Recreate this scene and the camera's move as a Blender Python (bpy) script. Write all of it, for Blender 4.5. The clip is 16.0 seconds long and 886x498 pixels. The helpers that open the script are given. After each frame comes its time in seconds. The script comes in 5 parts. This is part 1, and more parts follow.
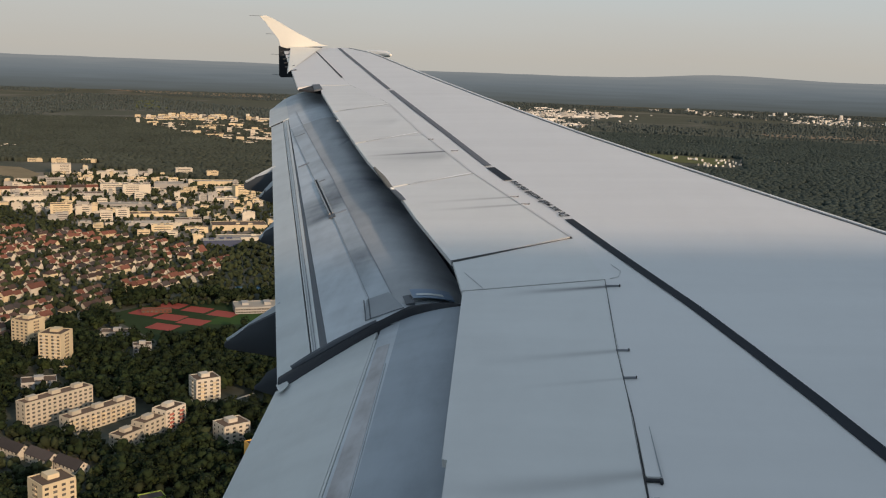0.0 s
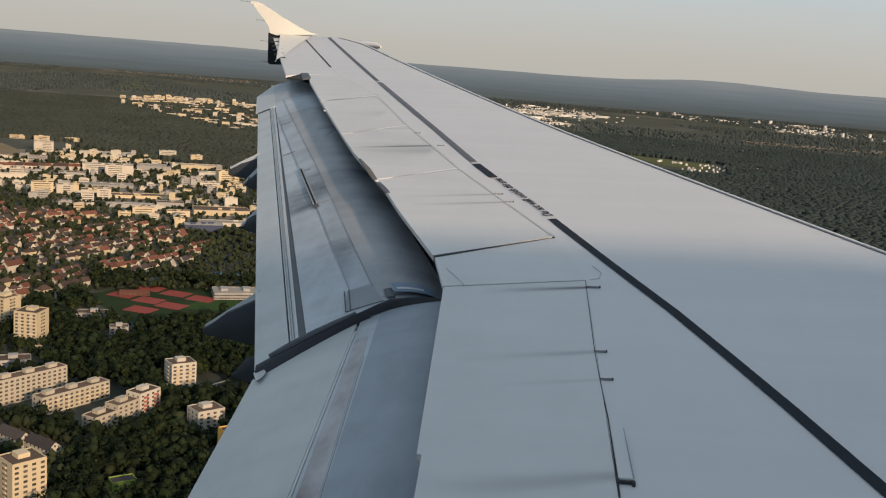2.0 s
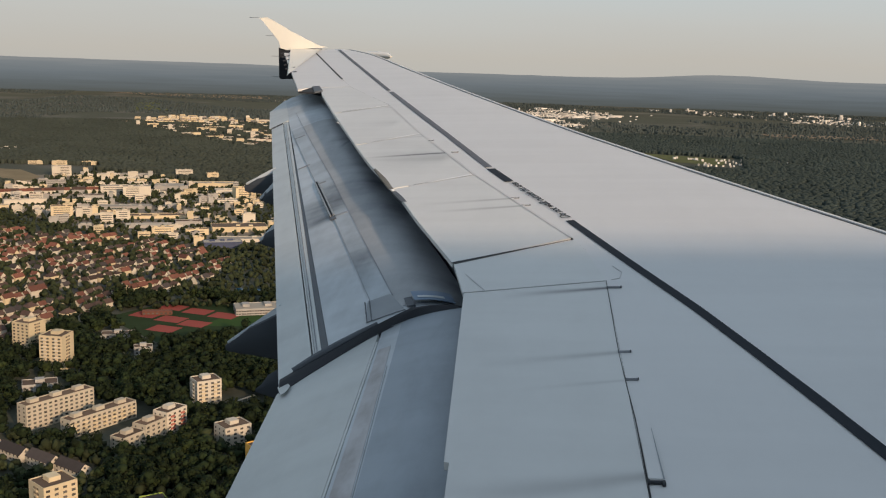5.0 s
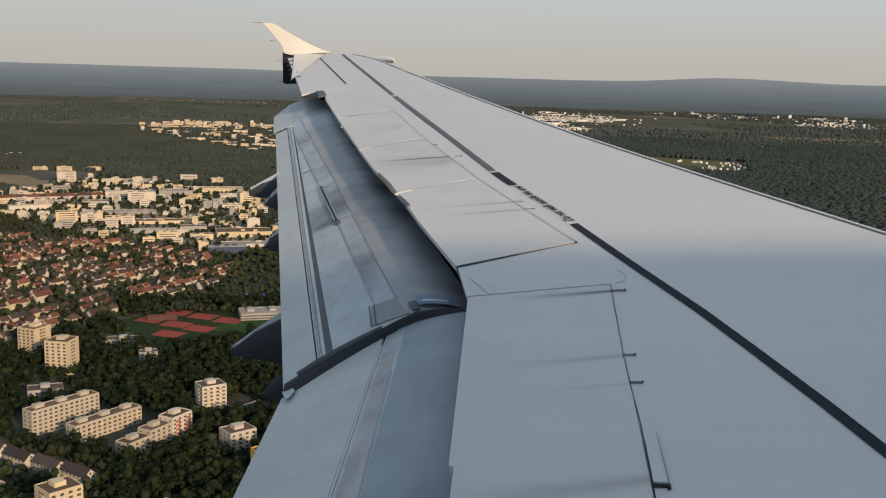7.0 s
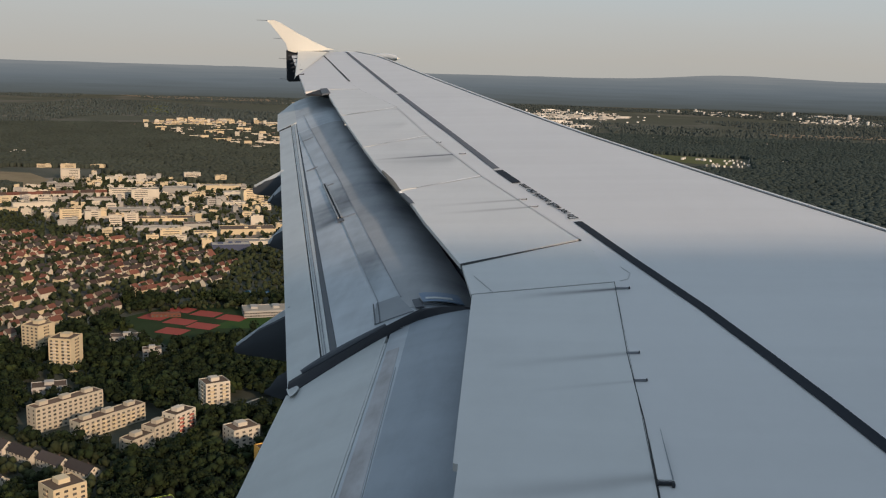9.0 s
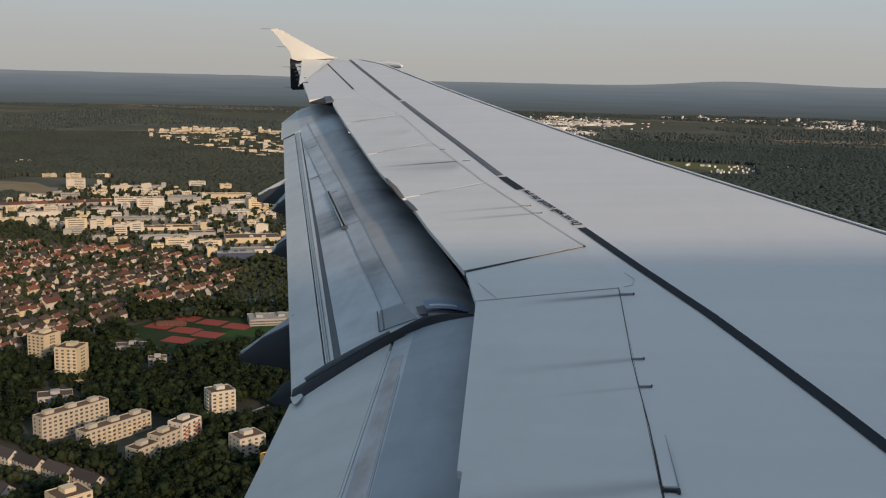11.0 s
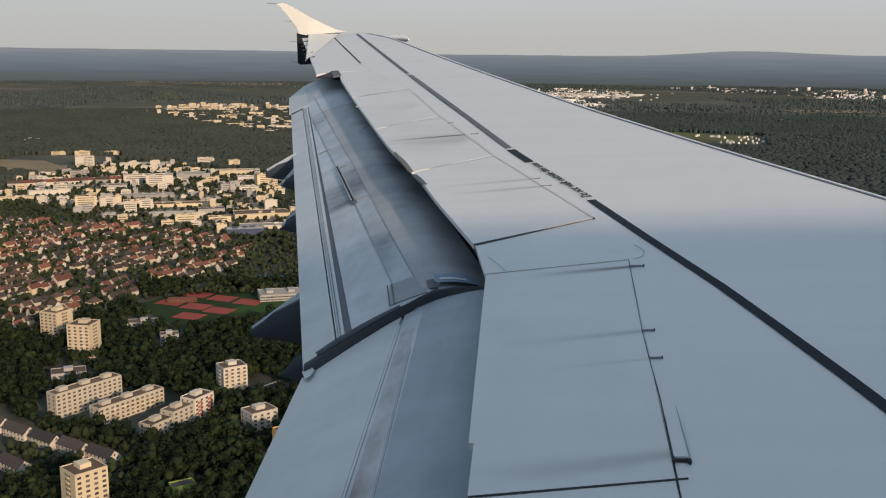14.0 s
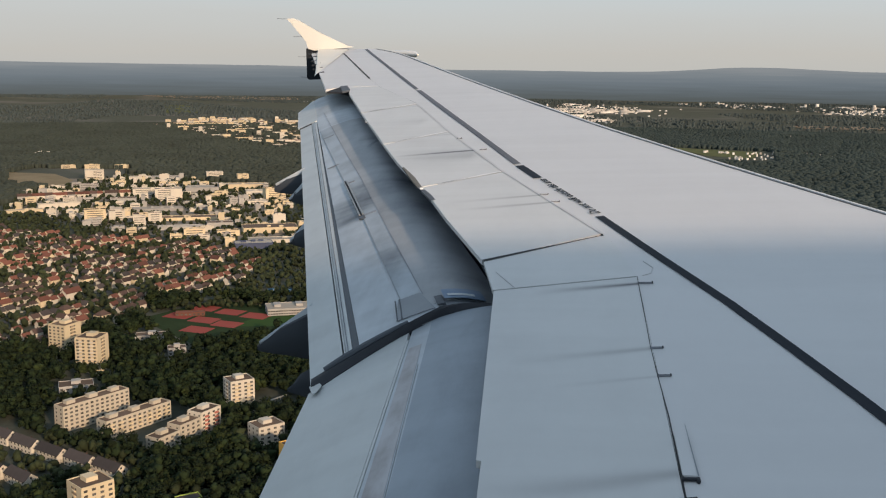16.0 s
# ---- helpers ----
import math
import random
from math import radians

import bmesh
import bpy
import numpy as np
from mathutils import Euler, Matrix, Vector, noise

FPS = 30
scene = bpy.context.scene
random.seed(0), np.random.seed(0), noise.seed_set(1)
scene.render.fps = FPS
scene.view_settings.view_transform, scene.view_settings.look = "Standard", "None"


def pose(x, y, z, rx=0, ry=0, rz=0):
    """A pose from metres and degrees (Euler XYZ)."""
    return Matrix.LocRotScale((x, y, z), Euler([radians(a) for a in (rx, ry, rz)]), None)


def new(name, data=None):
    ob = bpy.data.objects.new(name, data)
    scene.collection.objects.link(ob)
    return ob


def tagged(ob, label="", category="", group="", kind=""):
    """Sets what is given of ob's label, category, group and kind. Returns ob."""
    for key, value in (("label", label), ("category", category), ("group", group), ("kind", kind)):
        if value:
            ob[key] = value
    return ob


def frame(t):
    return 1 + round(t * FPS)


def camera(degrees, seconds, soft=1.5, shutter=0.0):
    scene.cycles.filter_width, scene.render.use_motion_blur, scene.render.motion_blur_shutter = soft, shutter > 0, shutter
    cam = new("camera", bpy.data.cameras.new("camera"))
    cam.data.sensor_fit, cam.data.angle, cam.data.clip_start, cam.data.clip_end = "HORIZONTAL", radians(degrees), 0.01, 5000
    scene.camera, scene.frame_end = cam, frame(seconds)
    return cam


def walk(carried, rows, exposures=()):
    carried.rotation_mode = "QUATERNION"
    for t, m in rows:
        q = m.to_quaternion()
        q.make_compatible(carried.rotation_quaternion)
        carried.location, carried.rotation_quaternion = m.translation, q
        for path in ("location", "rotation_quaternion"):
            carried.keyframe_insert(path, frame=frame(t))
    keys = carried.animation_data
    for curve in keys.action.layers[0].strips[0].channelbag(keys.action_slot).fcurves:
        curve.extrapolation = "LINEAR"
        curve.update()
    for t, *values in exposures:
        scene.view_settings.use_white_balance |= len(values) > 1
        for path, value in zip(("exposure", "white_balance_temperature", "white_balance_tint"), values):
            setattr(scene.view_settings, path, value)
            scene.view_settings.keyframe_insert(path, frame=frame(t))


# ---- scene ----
cam = camera(48.27, 16.0, 1.15)
# seconds, x, y, z, turn about x, y, z
PATH = [
    (0.0, 1.141, 1.838, 249.991, 79.522, -1.982, 7.048),
    (0.5, 1.145, 1.837, 249.997, 79.68, -3.319, 6.535),
    (1.0, 1.144, 1.84, 249.993, 80.01, -4.326, 5.813),
    (1.5, 1.141, 1.843, 249.989, 79.71, -4.952, 6.08),
    (2.0, 1.138, 1.831, 249.997, 79.206, -4.412, 6.43),
    (2.5, 1.138, 1.84, 249.996, 78.898, -3.029, 6.711),
    (3.0, 1.139, 1.839, 249.994, 79.091, -2.045, 6.843),
    (3.5, 1.142, 1.842, 249.995, 79.299, -1.937, 6.932),
    (4.0, 1.137, 1.841, 249.994, 79.446, -1.91, 6.97),
    (6.5, 1.14, 1.844, 249.994, 79.732, -1.537, 7.174),
    (7.0, 1.14, 1.84, 249.993, 79.809, -1.516, 7.254),
    (7.5, 1.141, 1.843, 249.992, 79.76, -1.532, 7.272),
    (8.0, 1.137, 1.837, 249.992, 79.693, -1.656, 7.397),
    (10.5, 1.139, 1.842, 250.0, 79.67, -1.15, 7.615),
    (11.0, 1.142, 1.846, 249.991, 80.084, -1.173, 7.678),
    (11.5, 1.141, 1.843, 249.999, 80.305, -1.212, 7.571),
    (12.0, 1.141, 1.845, 249.996, 79.753, -1.123, 7.584),
    (12.5, 1.138, 1.84, 249.997, 79.09, -1.061, 7.553),
    (13.0, 1.143, 1.844, 249.992, 78.279, -0.735, 7.643),
    (13.5, 1.141, 1.845, 249.989, 78.643, -0.541, 7.795),
    (14.0, 1.141, 1.845, 249.989, 78.57, -0.513, 8.098),
    (14.5, 1.138, 1.847, 249.993, 78.538, -0.57, 8.402),
    (15.0, 1.138, 1.844, 249.993, 78.861, -0.549, 8.534),
    (15.5, 1.138, 1.844, 249.99, 79.108, -0.735, 8.608),
    (16.0, 1.139, 1.849, 249.993, 79.422, -0.696, 8.596),
]
# the airliner and its cabin lean a little out of the level, about the window
EYE = Vector((1.14, 1.84, 250.0))
LEAN = Matrix.Translation(EYE) @ Matrix.Rotation(radians(0.62), 4, Vector((math.cos(radians(7.6)), math.sin(radians(7.6)), 0))) @ Matrix.Translation(-EYE)
walk(cam, [(r[0], LEAN @ pose(*r[1:])) for r in PATH], [(0, 0.36, 6700, 10), (4, 0.41, 6700, 10), (8, 0.32, 6600, 10), (10.5, 0.18, 6400, 10), (11.5, 0.17, 6350, 10), (13, 0.31, 6300, 10), (15, 0.48, 6350, 10), (16, 0.51, 6450, 10)])

# ---- light ----
EYE_X, EYE_Y, EYE_Z = EYE
SUN_ELEV, SUN_TURN = 16.5, -40.0        # turn: from straight behind the window, towards the nose when negative
SUN_DIR = Vector((math.sin(radians(-SUN_TURN)) * math.cos(radians(SUN_ELEV)), -math.cos(radians(SUN_TURN)) * math.cos(radians(SUN_ELEV)), math.sin(radians(SUN_ELEV))))
world = bpy.data.worlds.new("world")
scene.world = world
world.use_nodes = True
wn = world.node_tree.nodes
sky = wn.new("ShaderNodeTexSky")
sky.sky_type = "NISHITA"
sky.sun_disc = False
sky.sun_elevation = radians(SUN_ELEV)
sky.sun_rotation = math.atan2(SUN_DIR.x, SUN_DIR.y)
sky.altitude = 250
sky.air_density, sky.dust_density, sky.ozone_density = 1.0, 1.0, 1.5
haze = wn.new("ShaderNodeMix")          # thin evening haze over the clear sky
haze.data_type = "RGBA"
haze.inputs[0].default_value = 0.82
haze.inputs[7].default_value = (1.72, 2.06, 2.36, 1)
world.node_tree.links.new(sky.outputs[0], haze.inputs[6])
world.node_tree.links.new(haze.outputs[2], wn["Background"].inputs[0])
wn["Background"].inputs[1].default_value = 0.15
sun_data = bpy.data.lights.new("sun", "SUN")
sun_data.energy, sun_data.angle, sun_data.color = 2.8, radians(2.2), (1.0, 0.72, 0.49)
sun = new("sun", sun_data)
sun.matrix_world = Matrix.Translation((0, 0, 400)) @ SUN_DIR.to_track_quat("Z", "Y").to_matrix().to_4x4()


# ---- materials ----
def material(name, color, rough=0.6, metal=0.0, vary=0.15, grain=4.0, coarse=0.4, bump=0.0, spec=0.5, coords="Object", island=0.0, rand=0.0, coat=0.0):
    """A surface with fine grain and broad stains; island or rand: how far pieces differ from one another."""
    m = bpy.data.materials.new(name)
    m.use_nodes = True
    t = m.node_tree
    b = t.nodes["Principled BSDF"]
    b.inputs["Roughness"].default_value, b.inputs["Metallic"].default_value = rough, metal
    b.inputs["Specular IOR Level"].default_value = spec
    b.inputs["Coat Weight"].default_value = coat
    tc = t.nodes.new("ShaderNodeTexCoord")
    f1, f2 = t.nodes.new("ShaderNodeTexNoise"), t.nodes.new("ShaderNodeTexNoise")
    f1.inputs["Scale"].default_value, f2.inputs["Scale"].default_value = grain, coarse
    f1.inputs["Detail"].default_value, f2.inputs["Detail"].default_value = 5, 4
    for f in (f1, f2):
        t.links.new(tc.outputs[coords], f.inputs["Vector"])
    mul = math_node(t, "MULTIPLY_ADD", f1.outputs["Fac"], 0.5, None)
    t.links.new(f2.outputs["Fac"], mul.inputs[2])
    value = math_node(t, "MULTIPLY_ADD", mul.outputs[0], 2 * vary, 1 - 1.5 * vary)
    last = value
    if island or rand:
        src = t.nodes.new("ShaderNodeNewGeometry").outputs["Random Per Island"] if island else t.nodes.new("ShaderNodeObjectInfo").outputs["Random"]
        r = math_node(t, "MULTIPLY_ADD", src, 2 * (island or rand), 1 - (island or rand))
        last = math_node(t, "MULTIPLY", value.outputs[0], None)
        t.links.new(r.outputs[0], last.inputs[1])
    mix = t.nodes.new("ShaderNodeMix")
    mix.data_type, mix.blend_type = "RGBA", "MULTIPLY"
    mix.inputs[0].default_value = 1.0
    mix.inputs[6].default_value = (*color, 1)
    comb = t.nodes.new("ShaderNodeCombineColor")
    for i in range(3):
        t.links.new(last.outputs[0], comb.inputs[i])
    t.links.new(comb.outputs[0], mix.inputs[7])
    t.links.new(mix.outputs[2], b.inputs["Base Color"])
    if bump:
        bn = t.nodes.new("ShaderNodeBump")
        bn.inputs["Strength"].default_value, bn.inputs["Distance"].default_value = bump, 0.02
        t.links.new(f1.outputs["Fac"], bn.inputs["Height"])
        t.links.new(bn.outputs[0], b.inputs["Normal"])
    return m


def math_node(t, op, a=None, b=None, c=None):
    n = t.nodes.new("ShaderNodeMath")
    n.operation = op
    for i, v in enumerate((a, b, c)):
        if v is None:
            continue
        if isinstance(v, (int, float)):
            n.inputs[i].default_value = v
        else:
            t.links.new(v, n.inputs[i])
    return n


def painted_skin(name, color, rough, streaks=(), dirt=0.12, soot=(0.10, 0.10, 0.11), blotch=0.0):
    """Aircraft paint: faint panels of grime drawn out along the airflow, and single oil streaks (x, y, length, width, strength) that trail aft."""
    m = bpy.data.materials.new(name)
    m.use_nodes = True
    t = m.node_tree
    b = t.nodes["Principled BSDF"]
    b.inputs["Roughness"].default_value = rough
    tc = t.nodes.new("ShaderNodeTexCoord")
    sep = t.nodes.new("ShaderNodeSeparateXYZ")
    t.links.new(tc.outputs["Object"], sep.inputs[0])
    mp = t.nodes.new("ShaderNodeMapping")
    mp.inputs["Scale"].default_value = (0.35, 3.2, 1)
    t.links.new(tc.outputs["Object"], mp.inputs["Vector"])
    n1, n2, n3 = (t.nodes.new("ShaderNodeTexNoise") for _ in range(3))
    n1.inputs["Scale"].default_value, n1.inputs["Detail"].default_value = 1.6, 6
    n2.inputs["Scale"].default_value, n2.inputs["Detail"].default_value = 0.5, 3
    n3.inputs["Scale"].default_value, n3.inputs["Detail"].default_value = 14, 6
    t.links.new(mp.outputs[0], n1.inputs["Vector"])
    t.links.new(tc.outputs["Object"], n2.inputs["Vector"])
    t.links.new(tc.outputs["Object"], n3.inputs["Vector"])
    k = math_node(t, "MULTIPLY", n1.outputs["Fac"], n2.outputs["Fac"])
    k = math_node(t, "MULTIPLY_ADD", n3.outputs["Fac"], 0.15, k.outputs[0])
    k = math_node(t, "SUBTRACT", k.outputs[0], 0.25)
    k = math_node(t, "MULTIPLY", k.outputs[0], dirt * 4)
    total = math_node(t, "MAXIMUM", k.outputs[0], 0.0)
    if blotch:
        n4 = t.nodes.new("ShaderNodeTexNoise")
        n4.inputs["Scale"].default_value, n4.inputs["Detail"].default_value, n4.inputs["Roughness"].default_value = 1.0, 7, 0.62
        mp4 = t.nodes.new("ShaderNodeMapping")
        mp4.inputs["Scale"].default_value = (4.5, 1.4, 4.0)
        mp4.inputs["Rotation"].default_value = (0, 0, radians(17))
        t.links.new(tc.outputs["Object"], mp4.inputs["Vector"])
        t.links.new(mp4.outputs[0], n4.inputs["Vector"])
        q = math_node(t, "SUBTRACT", n4.outputs["Fac"], 0.44)
        q = math_node(t, "MAXIMUM", q.outputs[0], 0.0)
        total = math_node(t, "MULTIPLY_ADD", q.outputs[0], 3.0 * blotch, total.outputs[0])
    for x, y, length, width, strength in streaks:
        dx = math_node(t, "SUBTRACT", x, sep.outputs[0])
        u = math_node(t, "DIVIDE", dx.outputs[0], length)
        spread = math_node(t, "MULTIPLY_ADD", u.outputs[0], width * 1.6, width)
        spread = math_node(t, "MAXIMUM", spread.outputs[0], width * 0.5)
        lean = math_node(t, "MULTIPLY_ADD", dx.outputs[0], -0.27, y)
        dy = math_node(t, "SUBTRACT", sep.outputs[1], None)
        t.links.new(lean.outputs[0], dy.inputs[1])
        v = math_node(t, "DIVIDE", dy.outputs[0], spread.outputs[0])
        v = math_node(t, "MULTIPLY", v.outputs[0], v.outputs[0])
        v = math_node(t, "MULTIPLY", v.outputs[0], -1.0)
        v = math_node(t, "EXPONENT", v.outputs[0])
        fade = math_node(t, "SUBTRACT", 1.0, u.outputs[0])
        fade.use_clamp = True
        ahead = math_node(t, "MULTIPLY_ADD", u.outputs[0], 9.0, 1.0)
        ahead.use_clamp = True
        w = math_node(t, "MULTIPLY", v.outputs[0], fade.outputs[0])
        w = math_node(t, "MULTIPLY", w.outputs[0], ahead.outputs[0])
        n = math_node(t, "MULTIPLY_ADD", n1.outputs["Fac"], 1.0, 0.4)
        w = math_node(t, "MULTIPLY", w.outputs[0], n.outputs[0])
        total = math_node(t, "MULTIPLY_ADD", w.outputs[0], strength, total.outputs[0])
    total.use_clamp = True
    mix = t.nodes.new("ShaderNodeMix")
    mix.data_type = "RGBA"
    t.links.new(total.outputs[0], mix.inputs[0])
    mix.inputs[6].default_value, mix.inputs[7].default_value = (*color, 1), (*soot, 1)
    t.links.new(mix.outputs[2], b.inputs["Base Color"])
    r = math_node(t, "MULTIPLY_ADD", n1.outputs["Fac"], 0.16, rough - 0.08)
    t.links.new(r.outputs[0], b.inputs["Roughness"])
    bn = t.nodes.new("ShaderNodeBump")
    bn.inputs["Strength"].default_value, bn.inputs["Distance"].default_value = 0.12, 0.01
    t.links.new(n2.outputs["Fac"], bn.inputs["Height"])
    t.links.new(bn.outputs[0], b.inputs["Normal"])
    return m


WING_PAINT = painted_skin("wing_paint", (0.665, 0.675, 0.685), 0.42, dirt=0.06, blotch=0.035)
SPOILER_PAINT = painted_skin("spoiler_paint", (0.660, 0.675, 0.675), 0.42, dirt=0.10, blotch=0.06, streaks=(
    (1.34, 6.29, 0.50, 0.016, 1.1), (1.35, 5.51, 0.55, 0.018, 0.45), (1.36, 5.25, 0.45, 0.010, 0.22), (1.36, 4.56, 0.6, 0.03, 0.5),
    (0.88, 7.84, 0.6, 0.016, 0.55), (0.80, 8.03, 0.6, 0.016, 0.5), (0.34, 9.56, 0.75, 0.013, 2.2), (0.20, 9.40, 0.7, 0.20, 0.30), (-0.45, 10.9, 0.6, 0.16, 0.22), (-0.05, 10.25, 0.5, 0.02, 0.3), (-0.6, 11.8, 0.5, 0.02, 0.25)))
FLAP_PAINT = painted_skin("flap_paint", (0.54, 0.60, 0.655), 0.45, dirt=0.24, blotch=0.28, soot=(0.075, 0.09, 0.11), streaks=(
    (-0.36, 8.85, 0.70, 0.17, 0.75), (-0.3, 8.75, 0.9, 0.28, 0.4), (-0.42, 8.54, 0.40, 0.06, 0.8), (0.6, 6.6, 0.55, 0.10, 0.5), (0.9, 7.2, 0.9, 0.5, 0.35), (0.2, 8.4, 0.8, 0.5, 0.3), (-1.2, 11.4, 0.5, 0.12, 0.5)))
TAB_PAINT = painted_skin("flap_tab_paint", (0.58, 0.62, 0.63), 0.45, dirt=0.14, blotch=0.14)
FORE_PAINT = painted_skin("flap_front_paint", (0.385, 0.412, 0.44), 0.55, dirt=0.16, blotch=0.30, soot=(0.06, 0.075, 0.095), streaks=((0.05, 8.55, 0.9, 0.30, 0.45), (-0.75, 11.0, 0.35, 0.05, 0.9), (-0.4, 9.9, 0.5, 0.10, 0.4), (-0.12, 9.3, 0.55, 0.22, 1.0), (-0.05, 9.62, 0.3, 0.02, 1.2), (0.62, 7.0, 0.5, 0.35, 0.35)))
INNER_FORE = painted_skin("inboard_flap_front_paint", (0.345, 0.405, 0.47), 0.55, dirt=0.16, blotch=0.30, soot=(0.06, 0.075, 0.095), streaks=((0.05, 8.55, 0.9, 0.30, 0.45), (-0.75, 11.0, 0.35, 0.05, 0.9), (-0.4, 9.9, 0.5, 0.10, 0.4), (-0.12, 9.3, 0.55, 0.22, 1.0), (-0.05, 9.62, 0.3, 0.02, 1.2), (0.62, 7.0, 0.5, 0.35, 0.35)))
BAND_PAINT = painted_skin("flap_band_paint", (0.44, 0.50, 0.555), 0.5, dirt=0.28, blotch=0.38, soot=(0.07, 0.085, 0.105), streaks=((-0.55, 9.45, 0.25, 0.30, 0.35), (-0.30, 8.85, 0.7, 0.18, 0.9), (-0.30, 9.3, 0.5, 0.3, 0.5), (0.1, 7.4, 0.6, 0.2, 0.5)))
RUSTY = painted_skin("worn_band_paint", (0.52, 0.53, 0.56), 0.55, dirt=0.45, blotch=0.9, soot=(0.17, 0.145, 0.14))
LINE_FADED = material("faded_walkway_line", (0.13, 0.145, 0.17), 0.75, spec=0.25, vary=0.3, grain=20)
# dark painted fittings; also stands for shade below the wing and in the cove
DARK_PAINT_AND_SHADE = material("dark_paint_and_shade", (0.085, 0.10, 0.12), 0.6, vary=0.3, grain=10, coarse=1.5)
JOINT = material("thin_panel_joint", (0.23, 0.25, 0.28), 0.6, vary=0.6, grain=9, coarse=1.2)
FRAYED = material("frayed_seal", (0.17, 0.165, 0.15), 0.8, vary=0.5, grain=25, bump=0.3)
SCUFFED = painted_skin("scuffed_strip", (0.14, 0.22, 0.34), 0.5, dirt=0.5, soot=(0.55, 0.56, 0.58))
FENCE_PAINT = painted_skin("fence_paint", (0.82, 0.81, 0.74), 0.35, dirt=0.04)
HULL_PAINT = painted_skin("hull_paint", (0.78, 0.78, 0.78), 0.3, dirt=0.03)
LINE_PAINT = material("walkway_line_paint", (0.014, 0.020, 0.030), 0.75, spec=0.25, vary=0.25, grain=30)
SEAL = material("rubber_seal", (0.026, 0.031, 0.040), 0.7, vary=0.3, grain=20, bump=0.2)
FAINT = material("faint_joint", (0.52, 0.53, 0.545), 0.6, vary=0.3, grain=8)
HAIRLINE = material("hairline_joint", (0.62, 0.63, 0.64), 0.55, vary=0.25, grain=3, coarse=0.8)
GROOVE = material("open_gap", (0.03, 0.032, 0.036), 0.8, vary=0.2)
WORN = material("worn_metal", (0.36, 0.38, 0.40), 0.45, 0.6, vary=0.3, grain=12)
SMUDGED = material("smudged_panel", (0.24, 0.27, 0.30), 0.5, vary=0.45, grain=5, coarse=1.5)
# fairings are dark because shade under the wing is put into their colour
POD_SHADE = material("shaded_fairing", (0.045, 0.056, 0.072), 0.65, vary=0.2, grain=6, coarse=1.2)
# much darker than the upper half of the fence
FIN_DARK = material("dark_fin", (0.022, 0.026, 0.032), 0.85, vary=0.2, spec=0.2)
WHITE_EDGE = material("bare_white_edge", (0.86, 0.88, 0.90), 0.4, vary=0.3, grain=6)
NAV_GLASS = material("tip_lamp_cover", (0.85, 0.84, 0.80), 0.15, vary=0.05, coat=0.6)


# ---- mesh helpers ----
def part(name, bm, mat, parent, label=""):
    me = bpy.data.meshes.new(name)
    bm.normal_update()
    bm.to_mesh(me)
    bm.free()
    me.materials.append(mat)
    me.set_sharp_from_angle(angle=radians(38))
    ob = new(name, me)
    ob.parent = parent
    if label:
        tagged(ob, label)
    return ob


def shared(name, me, parent, m=None, mat=None):
    """One more object on a mesh that several pieces share."""
    ob = new(name, me)
    ob.parent = parent
    if m is not None:
        ob.matrix_local = m
    return ob


def thing(name, label, category, m=None, group="", kind=""):
    ob = new(name)
    if m is not None:
        ob.matrix_world = m
    return tagged(ob, label, category, group, kind)


def lerp(a, b, t):
    return tuple(p + (q - p) * t for p, q in zip(a, b))


def along(table, y):
    """Linear look-up in rows of (y, value)."""
    return float(np.interp(y, [r[0] for r in table], [r[1] for r in table]))


def smooth(bm):
    for f in bm.faces:
        f.smooth = True
    return bm


def grid_mesh(rows, close=False):
    """A bmesh through rows of points, all rows of one length."""
    bm = bmesh.new()
    vs = [[bm.verts.new(p) for p in r] for r in rows]
    for a, b in zip(vs, vs[1:]):
        for i in range(len(a) - (0 if close else 1)):
            j = (i + 1) % len(a)
            bm.faces.new((a[i], a[j], b[j], b[i]))
    return bm


def box_into(bm, m, bevel=0.0):
    made = bmesh.ops.create_cube(bm, size=1, matrix=m)["verts"]
    if bevel:
        edges = list({e for v in made for e in v.link_edges})
        bmesh.ops.bevel(bm, geom=edges, offset=bevel, segments=1, affect="EDGES", clamp_overlap=True)


def box(m, bevel=0.0):
    bm = bmesh.new()
    box_into(bm, m, bevel)
    return bm


def sized(x, y, z, sx, sy, sz, rz=0.0):
    return pose(x, y, z, 0, 0, rz) @ Matrix.Diagonal((sx, sy, sz, 1))


def tube(points, radius, sides=8):
    """A round bar along points; radius may be a list."""
    bm = bmesh.new()
    rings = []
    pts = [Vector(p) for p in points]
    for i, p in enumerate(pts):
        d = (pts[min(i + 1, len(pts) - 1)] - pts[max(i - 1, 0)]).normalized()
        u = d.cross(Vector((0, 0, 1)))
        u = u.normalized() if u.length > 1e-4 else Vector((1, 0, 0))
        w = d.cross(u)
        r = radius[i] if isinstance(radius, (list, tuple)) else radius
        rings.append([bm.verts.new(p + r * (math.cos(a) * u + math.sin(a) * w)) for a in (2 * math.pi * k / sides for k in range(sides))])
    for a, b in zip(rings, rings[1:]):
        for i in range(sides):
            bm.faces.new((a[i], a[(i + 1) % sides], b[(i + 1) % sides], b[i]))
    bm.faces.new(rings[0][::-1])
    bm.faces.new(rings[-1])
    return smooth(bm)


# ---- the airliner: x to the nose, y along the wing, z up ----
AIRCRAFT = LEAN @ pose(0.0712, -0.0047, 248.5635, -0.1886, -2.8848, 0.0074)
airliner = thing("airliner", "pale grey airliner wing with extended flaps, seen from a cabin window", "aircraft", AIRCRAFT)


def zt(y):
    return (y - 1.975) * 0.0889 + 0.49 * ((y - 1.975) / 15) ** 2


